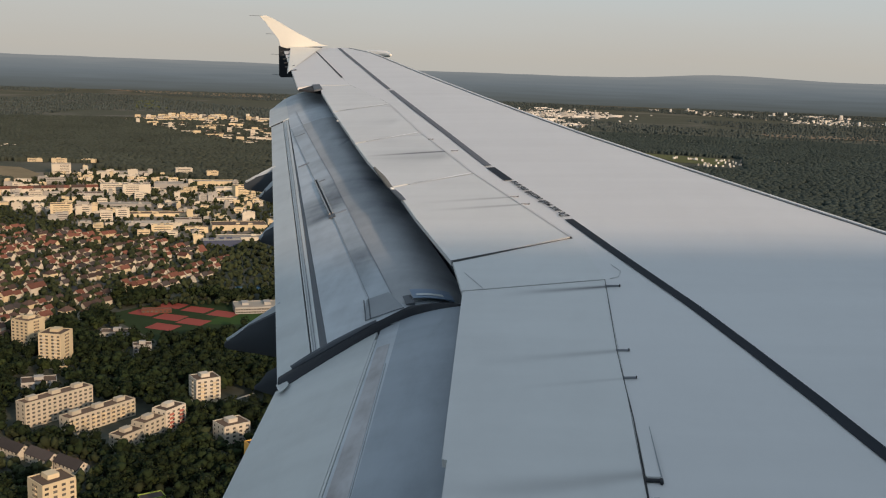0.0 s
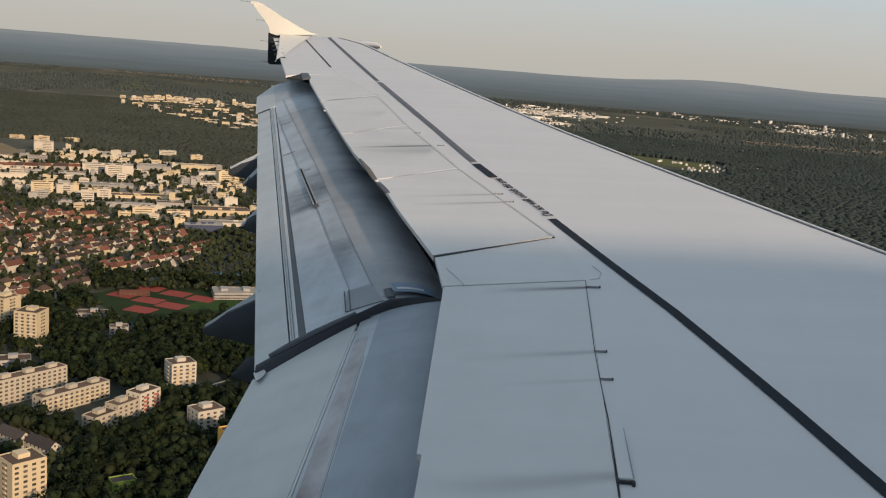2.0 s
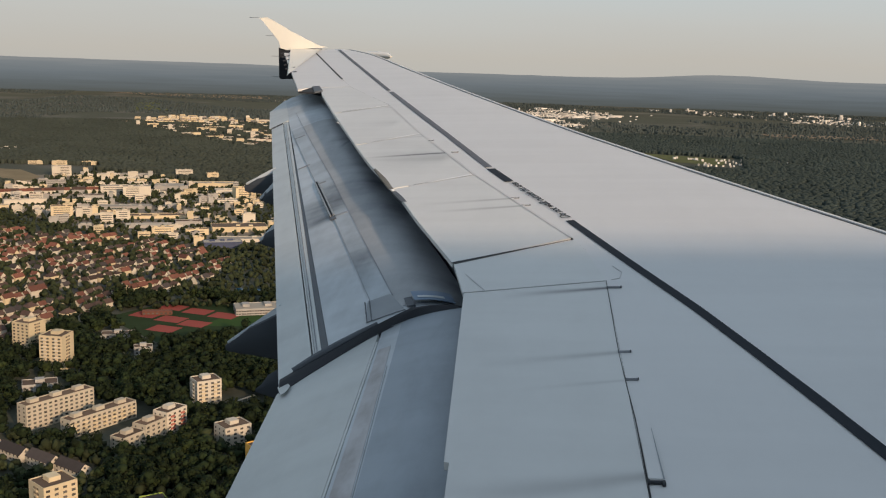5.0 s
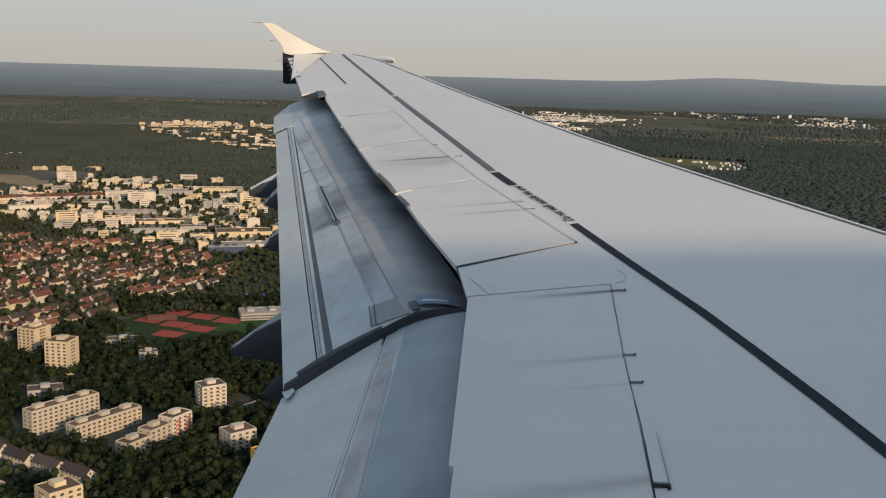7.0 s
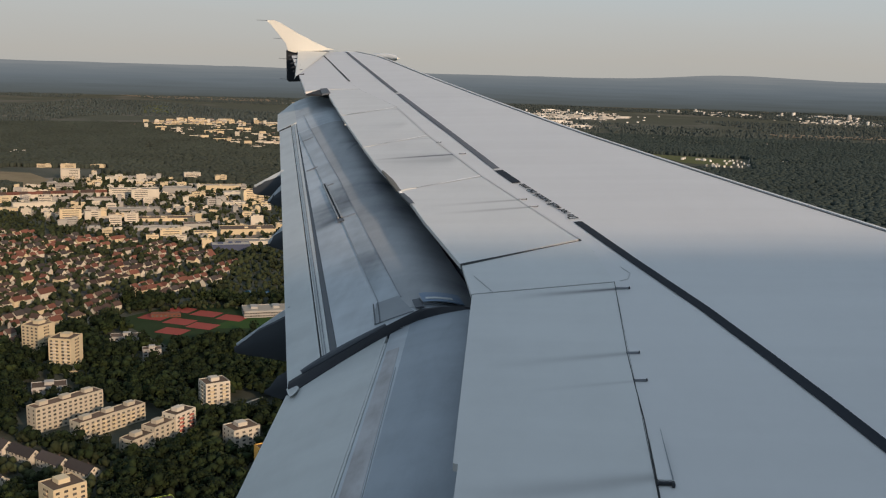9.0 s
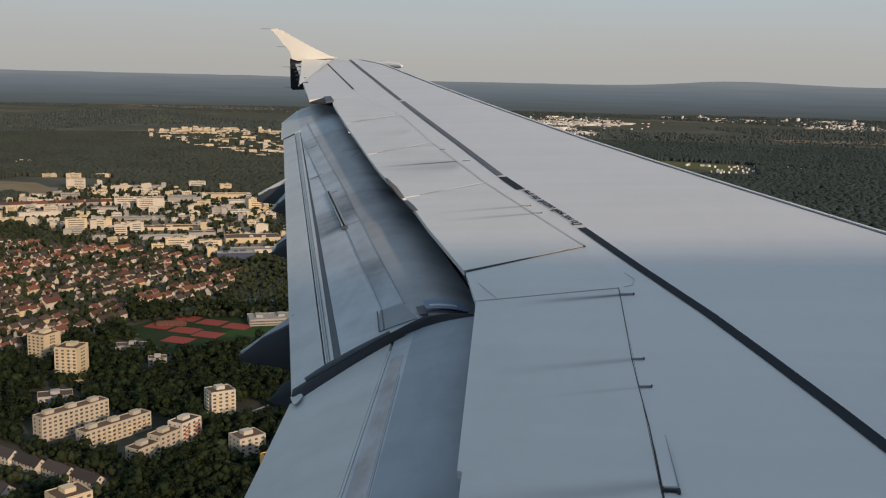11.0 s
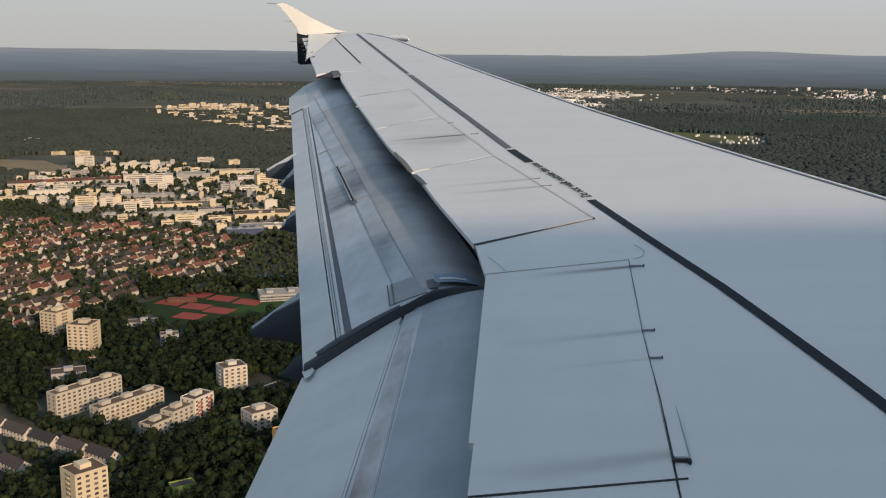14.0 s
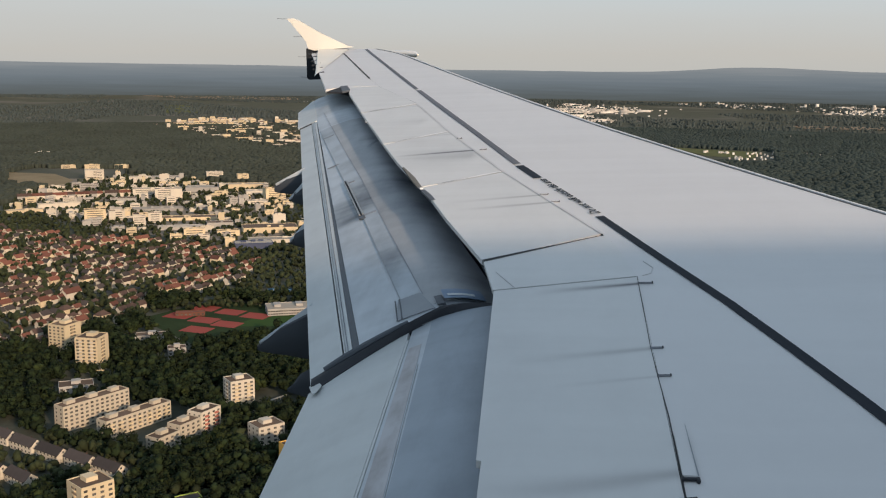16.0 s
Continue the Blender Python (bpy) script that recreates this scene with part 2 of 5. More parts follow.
def x_le(y):
    return 2.82 - 0.477 * (y - 7.24) + 0.034 * max(0, 10.3 - y) - 0.008 * max(0, y - 10) - (0.25 * max(0, y - 16.2) ** 1.5)


HINGE = [(1.9, 1.44), (4.47, 1.367), (6.3, 1.323), (6.9, 1.235), (7.12, 1.17), (8.76, 0.5), (10.38, -0.11), (11.95, -0.66), (13.3, -1.36), (13.92, -1.6), (16.56, -2.58), (17.0, -2.72)]
REAR = [(1.9, 0.98), (4.4, 0.80), (6.2, 0.675), (6.64, 0.585), (7.53, 0.26), (7.95, 0.12), (9.18, -0.35), (11.5, -1.15), (12.74, -1.58), (13.12, -1.68), (13.2, -1.97), (17.0, -3.19)]
STATIONS = sorted({1.9 + 0.5 * i for i in range(31)} | {h[0] for h in HINGE})


def plate(corners, thick=0.02, lift=0.0, bevel=0.004):
    """A flat panel on the wing's upper face, from corners (x, y)."""
    bm = bmesh.new()
    top = [bm.verts.new((x, y, zt(y) + lift)) for x, y in corners]
    low = [bm.verts.new((x, y, zt(y) + lift - thick)) for x, y in corners]
    n = len(corners)
    bm.faces.new(top)
    bm.faces.new(low[::-1])
    for i in range(n):
        bm.faces.new((top[i], low[i], low[(i + 1) % n], top[(i + 1) % n]))
    bmesh.ops.recalc_face_normals(bm, faces=bm.faces)
    return bm


def strip(points, width, lift, thick=0.002):
    """A painted band on the wing along points (x, y)."""
    bm = bmesh.new()
    w = width if isinstance(width, (list, tuple)) else [width] * len(points)
    rows = []
    for i, (x, y) in enumerate(points):
        a, b = points[max(i - 1, 0)], points[min(i + 1, len(points) - 1)]
        d = Vector((b[0] - a[0], b[1] - a[1])).normalized()
        n = Vector((-d.y, d.x)) * w[i] / 2
        rows.append([(x + s * n.x, y + s * n.y, zt(y + s * n.y) + lift) for s in (-1, 1)])
    vs = [[bm.verts.new(p) for p in r] for r in rows]
    lo = [[bm.verts.new((p[0], p[1], p[2] - thick)) for p in r] for r in rows]
    for i in range(len(vs) - 1):
        bm.faces.new((vs[i][0], vs[i][1], vs[i + 1][1], vs[i + 1][0]))
        for k in (0, 1):
            bm.faces.new((vs[i][k], vs[i + 1][k], lo[i + 1][k], lo[i][k]))
    bmesh.ops.recalc_face_normals(bm, faces=bm.faces)
    return bm


# wing box: upper skin from the spoiler hinge to the slat gap
rows = []
for y in STATIONS:
    h, l = along(HINGE, y), x_le(y) - 0.115
    rows.append([(h + (l - h) * k / 8, y, zt(y) - 0.012 * max(0, k / 8 - 0.8) / 0.2) for k in range(9)])
wing = part("wing_skin", smooth(grid_mesh(rows)), WING_PAINT, airliner, "matt light grey upper wing skin")
rows = []
for y in STATIONS:
    th = 0.62 - 0.029 * (y - 1.9)
    h, l = along(REAR, y), x_le(y)
    rows.append([(h + 0.02, y, zt(y) - 0.045), (along(HINGE, y) - 0.02, y, zt(y) - 0.06), (along(HINGE, y) - 0.02, y, zt(y) - th * 0.6), ((h + l) / 2, y, zt(y) - th), (l - 0.25, y, zt(y) - th * 0.6), (l - 0.18, y, zt(y) - 0.04)])
# coloured dark so the gaps above it read as shaded
part("wing_underside", grid_mesh(rows), DARK_PAINT_AND_SHADE, airliner, "underside and rear spar, shade put into the dark colour")
rows = []
for y in STATIONS:
    l = x_le(y)
    rows.append([(l - 0.098, y, zt(y) - 0.004), (l - 0.06, y, zt(y) - 0.010), (l - 0.03, y, zt(y) - 0.022), (l - 0.005, y, zt(y) - 0.05), (l, y, zt(y) - 0.085), (l - 0.03, y, zt(y) - 0.14), (l - 0.12, y, zt(y) - 0.2), (l - 0.11, y, zt(y) - 0.05)])
part("slat", smooth(grid_mesh(rows, True)), WING_PAINT, airliner, "leading edge slat, set off by a thin dark gap")
part("slat_gap", strip([(x_le(y) - 0.1065, y) for y in STATIONS], 0.015, -0.009, 0.001), DARK_PAINT_AND_SHADE, airliner)

rows = [[(along(REAR, y) + 0.16, y, zt(y) - 0.02), (along(REAR, y) + 0.20, y, zt(y) - 0.3), (along(REAR, y) + 0.10, y, zt(y) - 0.55)] for y in STATIONS if y < 12.8]
# the cove's own shade is put into this dark sheet
part("flap_cove", grid_mesh(rows), DARK_PAINT_AND_SHADE, airliner, "cove ahead of the flaps, its shade painted dark")

# panels aft of the hinge line
part("fixed_panel", plate([(0.965, 1.9), (0.812, 4.30), (1.365, 4.418), (1.432, 1.9)]), SPOILER_PAINT, airliner)
SPOILERS = [[(0.808, 4.312), (0.793, 4.61), (0.777, 4.615), (0.677, 6.195), (1.320, 6.385), (1.366, 4.43)],
            [(0.572, 6.665), (0.26, 7.53), (0.12, 7.95), (-0.012, 8.30), (0.507, 8.735), (1.163, 7.13)],
            [(-0.02, 8.325), (-0.35, 9.18), (-0.588, 9.86), (-0.106, 10.36), (0.494, 8.765)],
            [(-0.596, 9.885), (-1.145, 11.48), (-0.656, 11.93), (-0.117, 10.39)],
            [(-1.153, 11.505), (-1.57, 12.74), (-1.715, 13.28), (-1.352, 13.28), (-0.668, 11.96)]]
for corners in SPOILERS:
    part("spoiler", plate(corners, 0.025), SPOILER_PAINT, airliner, "grey spoiler panel with oil streaks")
part("fixed_panel", plate([(0.672, 6.200), (0.582, 6.645), (1.178, 7.095), (1.2345, 6.9), (1.3215, 6.391)]), SPOILER_PAINT, airliner)
part("aileron", plate([(-1.96, 13.17), (-3.14, 16.78), (-2.652, 16.74), (-1.614, 13.95), (-1.36, 13.30), (-1.73, 13.31), (-1.83, 13.29)], 0.03), WING_PAINT, airliner)
part("aileron_gap", strip([(-1.6, 13.92), (-2.58, 16.56)], 0.022, 0.003), GROOVE, airliner)
part("gap_plate", plate([(-1.82, 13.30), (-1.74, 13.33), (-1.62, 12.98), (-1.69, 12.89)], 0.02, 0.014), DARK_PAINT_AND_SHADE, airliner, "dark end plate beside the aileron")
part("end_notch", plate([(-1.90, 12.97), (-1.82, 13.29), (-1.69, 12.90)], 0.02, 0.004), GROOVE, airliner, "dark notch at the flap's outer end")
for a, b in (((-1.10, 11.56), (-0.66, 11.95)), ((-0.51, 9.965), (-0.11, 10.38)), ((0.09, 8.40), (0.49, 8.75))):
    part("edge_joint", strip([a, b], 0.036, 0.0015, 0.0004), HAIRLINE, airliner)
    part("edge_crack", strip([lerp(a, b, 0.05), lerp(a, b, 0.16), lerp(a, b, 0.3)], [0.004, 0.010, 0.002], 0.003, 0.0004), SMUDGED, airliner)
    part("edge_strip", strip([lerp(a, b, 0.34), lerp(a, b, 0.7), lerp(a, b, 0.985)], [0.006, 0.024, 0.016], 0.003, 0.0004), WHITE_EDGE, airliner, "bare white panel edge")
for x, y in ((-0.985, 10.95), (-0.005, 8.26)):
    part("edge_tip", box(sized(x, y, zt(y) + 0.004, 0.022, 0.026, 0.012, 20), 0.004), WHITE_EDGE, airliner, "bare white corner of a spoiler")
part("frayed_edge", strip([(-0.255, 8.95), (-0.13, 8.62), (-0.02, 8.30)], [0.012, 0.035, 0.03], 0.003, 0.012), FRAYED, airliner, "frayed brownish seal on the spoiler edge")
part("frayed_edge", strip([(0.01, 8.23), (0.07, 8.09), (0.125, 7.945)], [0.03, 0.035, 0.03], 0.003, 0.012), DARK_PAINT_AND_SHADE, airliner)
part("panel_gap", strip([(0.578, 6.652), (0.80, 6.82), (0.95, 6.93), (1.165, 7.09)], [0.028, 0.020, 0.008, 0.003], 0.003), GROOVE, airliner)
part("panel_gap", strip([(0.675, 6.198), (1.322, 6.389)], 0.004, 0.003), FAINT, airliner)
part("panel_gap", strip([(1.371, 4.30), (1.368, 4.52), (1.360, 4.93), (1.345, 5.25), (1.335, 5.52), (1.321, 6.39)], [0.004, 0.0045, 0.0032, 0.0026, 0.0026, 0.0024], 0.003), GROOVE, airliner)
part("panel_gap", strip([(0.81, 4.306), (1.40, 4.428)], 0.007, 0.003), GROOVE, airliner)
part("panel_gap", strip([(1.17, 7.12), (0.49, 8.76), (-0.12, 10.38), (-0.67, 11.95)], 0.018, 0.003, 0.0004), HAIRLINE, airliner)
part("panel_gap", strip([(0.66, 6.47), (0.775, 6.22)], 0.004, 0.003), FAINT, airliner)
part("panel_gap", strip([(1.36, 6.62), (1.40, 6.52), (1.385, 6.43), (1.345, 6.40)], 0.004, 0.003), FAINT, airliner)
for x, y, s in ((1.352, 6.285, 1.0), (1.356, 5.51, 0.75), (1.368, 5.25, 0.7), (0.815, 8.03, 0.8), (0.892, 7.84, 0.8), (0.27, 9.53, 0.8), (0.02, 10.02, 0.6)):
    fit = part("hinge_fitting", box(sized(x, y, zt(y) + 0.002, 0.064 * s, 0.011 * s, 0.006, 5), 0.002), DARK_PAINT_AND_SHADE if s == 1.0 else HAIRLINE, airliner, "small hinge fitting with dark edges")
    for side in (-1, 1):
        part("edge", box(sized(x, y + side * 0.0055 * s, zt(y) + 0.004 + side * 0.0005 * s, 0.064 * s, 0.0022 * s, 0.006, 5), 0.0006), JOINT, fit)
    part("bolt", box(sized(x + 0.032 * s, y + 0.003 * s, zt(y) + 0.006, 0.006 * s, 0.018 * s, 0.010), 0.002), GROOVE, fit)
    part("bolt", box(sized(x - 0.030 * s, y, zt(y) + 0.006, 0.005 * s, 0.014 * s, 0.007), 0.002), DARK_PAINT_AND_SHADE, fit)
cover = part("jack_cover", plate([(1.371, 4.54), (1.366, 4.80), (1.404, 4.80), (1.412, 4.54)], 0.006, 0.007), WING_PAINT, airliner, "narrow raised jack cover")
part("rim", strip([(1.404, 4.86), (1.408, 4.72), (1.414, 4.535)], [0.001, 0.0025, 0.004], 0.009), SMUDGED, cover)
part("bracket", box(sized(1.391, 4.520, zt(4.52) + 0.006, 0.044, 0.012, 0.010, 0), 0.003), SEAL, cover, "dark bracket")
part("bracket_foot", box(sized(1.412, 4.514, zt(4.51) + 0.007, 0.010, 0.024, 0.014, 0), 0.003), SEAL, cover)
part("bracket_foot", box(sized(1.370, 4.524, zt(4.52) + 0.006, 0.007, 0.026, 0.012, 0), 0.003), SEAL, cover)
# walkway line and its lettering
part("walkway_line", strip([(-2.31, 16.91), (-1.56, 14.9), (-0.84, 12.93)], 0.040, 0.005), LINE_FADED, airliner, "dark blue walkway line")
part("walkway_line", strip([(-0.80, 12.83), (0.12, 10.29), (0.58, 8.97)], 0.050, 0.005), LINE_FADED, airliner)
part("walkway_line", strip([(0.60, 8.91), (0.755, 8.50)], 0.060, 0.005), LINE_PAINT, airliner)
part("walkway_line", strip([(1.157, 7.48), (1.428, 6.72), (1.683, 6.02), (1.833, 5.55), (1.975, 5.085), (2.070, 4.75), (2.295, 3.95)], 0.048, 0.005), LINE_PAINT, airliner)
part("walkway_line", strip([(2.365, 3.70), (2.795, 2.3)], 0.048, 0.005), LINE_PAINT, airliner)
curve = bpy.data.curves.new("lettering", "FONT")
curve.body = "Do not walk outside this area"
curve.size, curve.extrude = 0.088, 0.0008
text = new("lettering", curve)
deps = bpy.context.evaluated_depsgraph_get()
flat = bpy.data.meshes.new_from_object(text.evaluated_get(deps))
bpy.data.objects.remove(text)
flat.materials.clear()
flat.materials.append(LINE_PAINT)
wide = max(v.co.x for v in flat.vertices)
a, b = Vector((1.138, 7.54, zt(7.54) + 0.006)), Vector((0.775, 8.46, zt(8.46) + 0.006))
ex = (b - a).normalized()
ey = Vector((-ex.y, ex.x, 0)).normalized()
ez = ex.cross(ey)
letters = shared("lettering", flat, airliner, Matrix.Translation(a - 0.03 * ey) @ Matrix((ex, ey, ez)).transposed().to_4x4() @ Matrix.Diagonal(((b - a).length / wide, 1.0, 1, 1)))

# wing tip fence, lower fin, tip lamp, static dischargers
def fin(points, y, thick):
    bm = bmesh.new()
    one = [bm.verts.new((x, y + 0.10 * (z - 1.87), z)) for x, z in points]
    two = [bm.verts.new((x, y + thick + 0.10 * (z - 1.87), z)) for x, z in points]
    bm.faces.new(one)
    bm.faces.new(two[::-1])
    n = len(points)
    for i in range(n):
        bm.faces.new((one[i], two[i], two[(i + 1) % n], one[(i + 1) % n]))
    bmesh.ops.recalc_face_normals(bm, faces=bm.faces)
    return bm


fence = part("tip_fence", fin([(-2.50, 1.86), (-2.62, 1.885), (-2.82, 1.98), (-3.08, 2.12), (-3.36, 2.29), (-3.46, 2.335), (-3.57, 2.33), (-3.50, 2.26), (-3.38, 2.11), (-3.27, 1.97), (-3.24, 1.86), (-3.14, 1.83)], 16.96, 0.05), FENCE_PAINT, airliner, "cream white tip fence, sunlit")
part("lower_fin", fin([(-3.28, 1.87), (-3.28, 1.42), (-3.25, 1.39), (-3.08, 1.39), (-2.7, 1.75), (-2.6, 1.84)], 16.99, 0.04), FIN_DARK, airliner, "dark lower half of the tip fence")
bm = bmesh.new()
tri = [bm.verts.new(p) for p in ((-2.60, 16.95, zt(16.95) + 0.012), (-3.08, 16.95, zt(16.95) + 0.03), (-2.42, 14.42, zt(14.42) + 0.008), (-2.44, 14.42, zt(14.42) - 0.02))]
bm.faces.new((tri[0], tri[1], tri[2]))
bm.faces.new((tri[1], tri[3], tri[2]))
part("tip_panel", bm, FENCE_PAINT, airliner, "cream tip panel behind the fence root")
lamp = [(-1.98, 16.93, 1.735), (-1.88, 16.9, 1.742), (-1.66, 16.75, 1.725), (-1.5, 16.6, 1.705), (-1.44, 16.5, 1.69)]
part("tip_lamp", tube(lamp, [0.015, 0.04, 0.05, 0.045, 0.015], 12), NAV_GLASS, airliner, "rounded white tip lamp cover")
for x, z, l in ((-3.56, 2.33, 0.16), (-3.33, 2.05, 0.14), (-3.28, 1.74, 0.13), (-3.28, 1.43, 0.12)):
    part("static_discharger", tube([(x, 16.99, z), (x - l, 16.99, z + 0.01)], 0.004, 5), SMUDGED, airliner, "thin static discharger rod")
for k in range(6):
    y = 14.6 + 0.42 * k
    x = along(REAR, y)
    part("static_discharger", tube([(x + 0.06, y, zt(y) + 0.01), (x - 0.07, y, zt(y) - 0.01)], 0.012, 5), SEAL, airliner)

# flaps
OUT_A, OUT_B, OUT_C, OUT_D = (0.78, 6.30, 0.29), (-1.60, 13.36, 1.15), (-0.21, 6.20, -0.05), (-2.29, 13.16, 0.94)
IN_A, IN_B, IN_C, IN_D = (0.98, 2.0, -0.10), (0.78, 6.20, 0.28), (0.09, 2.0, -0.55), (-0.20, 6.17, -0.055)


def droop(v):
    """How far the nose of the flap bends down, less towards the tip."""
    return 0.145 * max(0.1, 1 - 0.8 * max(0, v))


def flap_point(a, b, c, d, s, v, bulge=0.035, lift=0.0):
    p, q = Vector(lerp(a, b, v)), Vector(lerp(c, d, v))
    n = (q - p).cross(Vector(b) - Vector(a)).normalized()
    if n.z < 0:
        n = -n
    return tuple(p + (q - p) * s + n * (bulge * math.sin(math.pi * min(1, s) ** 0.8) + lift - droop(v) * (q - p).length * max(0, 1 - s / 0.34) ** 2))


CREST = [(0.0, 0.030), (0.09, 0.034), (0.271, 0.038), (0.348, 0.033), (0.54, 0.024), (0.877, 0.009), (1.0, 0.003)]
FOOT = [(0.0, 1.066), (0.143, 1.076), (0.369, 1.080), (0.542, 1.062), (0.712, 1.036), (0.955, 0.998), (1.0, 0.99)]


def flap_sheet(corners, s0, s1, v0, v1, thick, bulge=0.035, lift=0.0, ns=8, nv=14, edge0=None, edge1=None):
    """Part of a flap's skin between chord fractions s0 and s1 (numbers, or pairs for both ends) and span fractions v0 and v1; edge0, edge1: tables that bend the two ends."""
    rows = []
    for j in range(nv + 1):
        k = j / nv
        p, q = ((s[0] + (s[1] - s[0]) * k) if isinstance(s, tuple) else s for s in (s0, s1))
        ss = [p + (q - p) * i / ns for i in range(ns + 1)]

        def span(s):
            a = along(edge0, s) if edge0 else v0
            b = along(edge1, s) if edge1 else v1
            return a + (b - a) * k
        top = [flap_point(*corners, s, span(s), bulge, lift) for s in ss]
        low = [flap_point(*corners, s, span(s), bulge, lift - thick * (1.05 - (s - p) / (q - p + 1e-6) * 0.8)) for s in reversed(ss)]
        rows.append(top + low)
    bm = grid_mesh(rows, True)
    bm.verts.ensure_lookup_table()
    n = 2 * (ns + 1)
    for k in (0, nv):
        bm.faces.new([bm.verts[k * n + i] for i in range(n)])
    bmesh.ops.recalc_face_normals(bm, faces=bm.faces)
    return smooth(bm)


TIP = [(0.0, 1.09), (0.3, 1.11), (0.64, 1.115), (0.735, 1.108), (1.03, 1.055)]
OUT = (OUT_A, OUT_B, OUT_C, OUT_D)
INN = (IN_A, IN_B, IN_C, IN_D)
flap = part("outboard_flap", flap_sheet(OUT, 0.0, 0.735, 0.0, 1.0, 0.10, ns=14, edge0=CREST, edge1=TIP), FLAP_PAINT, airliner, "bluish grey outboard flap, lowered and stained")
part("flap_tab", flap_sheet(OUT, 0.825, 1.0, 0.012, 0.915, 0.03, edge0=CREST), TAB_PAINT, flap, "paler hinged tab along the flap's rear edge")
part("tab_groove", flap_sheet(OUT, 0.73, 0.83, 0.018, 0.92, 0.05, lift=-0.012), GROOVE, flap)
part("tab_rail", flap_sheet(OUT, (0.774, 0.743), (0.817, 0.818), 0.016, 0.915, 0.02, lift=-0.003, nv=20), TAB_PAINT, flap, "pale rail along the tab")
part("rail_lip", flap_sheet(OUT, (0.793, 0.772), (0.797, 0.775), 0.02, 0.915, 0.006, lift=0.002, nv=20), JOINT, flap)
part("rail_lip", flap_sheet(OUT, (0.806, 0.800), (0.809, 0.802), 0.02, 0.915, 0.006, lift=0.002, nv=20), WORN, flap)
part("tab_wedge", flap_sheet(OUT, (0.737, 0.737), (0.772, 0.750), 0.02, 0.66, 0.01, lift=-0.005, nv=16), DARK_PAINT_AND_SHADE, flap, "dark wedge beside the tab rail")
part("flap_end_panel", flap_sheet(OUT, (0.725, 0.725), (1.03, 1.02), 0.912, 1.008, 0.03, lift=0.005, nv=6, edge1=TIP), TAB_PAINT, flap, "blue-grey flap end panel")
part("end_gap", flap_sheet(OUT, (0.82, 0.82), (1.0, 1.0), 0.903, 0.914, 0.01, lift=0.003, nv=2), GROOVE, flap)
part("forward_skin", flap_sheet(OUT, 0.0, (0.36, 0.56), 0.05, 0.82, 0.003, lift=0.002, ns=14), FORE_PAINT, flap, "greyer worn skin at the front of the flap")
part("stained_band", flap_sheet(OUT, (0.36, 0.44), (0.476, 0.562), 0.075, 0.46, 0.003, lift=0.003), BAND_PAINT, flap, "darker stained band along the flap")
part("stained_band", flap_sheet(OUT, (0.44, 0.56), (0.585, 0.72), 0.46, 0.82, 0.003, lift=0.003), BAND_PAINT, flap)
for v0, v1, a, b in ((0.075, 0.46, 0.476, 0.562), (0.075, 0.46, 0.36, 0.44), (0.46, 0.95, 0.44, 0.605), (0.46, 0.82, 0.585, 0.72)):
    part("band_line", flap_sheet(OUT, (a - 0.003, b - 0.003), (a + 0.002, b + 0.002), v0, v1, 0.003, lift=0.0055), JOINT if a in (0.36, 0.44) else SMUDGED, flap, "thin dark joint along the flap")
for v, a, b in ((0.318, 0.42, 0.525), (0.46, 0.50, 0.60), (0.567, 0.60, 0.72), (0.75, 0.56, 0.70)):
    part("cross_joint", flap_sheet(OUT, a, b, v, v + 0.004, 0.003, lift=0.006, nv=1), JOINT, flap)
part("slot", flap_sheet(OUT, (0.528, 0.574), (0.555, 0.600), 0.318, 0.475, 0.004, lift=0.006), GROOVE, flap, "dark sooty bracket slot")
for a, b in ((0.522, 0.568), (0.548, 0.594)):
    part("slot_rod", tube([flap_point(*OUT, a, 0.322, lift=0.011), flap_point(*OUT, b, 0.47, lift=0.011)], 0.006, 6), WORN, flap, "worn grey rod along the slot")
part("slot_stop", flap_sheet(OUT, (0.512, 0.514), (0.562, 0.564), 0.309, 0.319, 0.006, lift=0.010, nv=2), DARK_PAINT_AND_SHADE, flap)
part("grease_smear", flap_sheet(OUT, 0.05, 0.265, 0.6, 0.61, 0.002, lift=0.003, edge0=[(0.05, 0.666), (0.265, 0.597)], edge1=[(0.05, 0.672), (0.265, 0.611)]), SMUDGED, flap, "dark grease smear on the flap")
part("corner_panel", flap_sheet(OUT, (0.33, 0.37), (0.53, 0.49), 0.042, 0.078, 0.004, lift=0.005, nv=3), SMUDGED, flap, "smudged corner panel")
part("corner_latch", flap_sheet(OUT, (0.497, 0.477), (0.503, 0.483), 0.042, 0.078, 0.005, lift=0.008, nv=2), DARK_PAINT_AND_SHADE, flap)
part("corner_latch", flap_sheet(OUT, (0.522, 0.502), (0.527, 0.507), 0.042, 0.078, 0.005, lift=0.008, nv=2), DARK_PAINT_AND_SHADE, flap)
part("blue_strip", flap_sheet(OUT, 0.09, 0.27, 0.046, 0.064, 0.006, lift=0.03, nv=2), SCUFFED, flap, "scuffed blue-grey end strip")
part("end_block", flap_sheet(OUT, 0.275, 0.315, 0.044, 0.060, 0.015, lift=0.012, nv=2), DARK_PAINT_AND_SHADE, flap)
part("blue_rim", flap_sheet(OUT, 0.13, 0.25, 0.0500, 0.0535, 0.003, lift=0.033, nv=2), TAB_PAINT, flap, "pale scuffed rim")

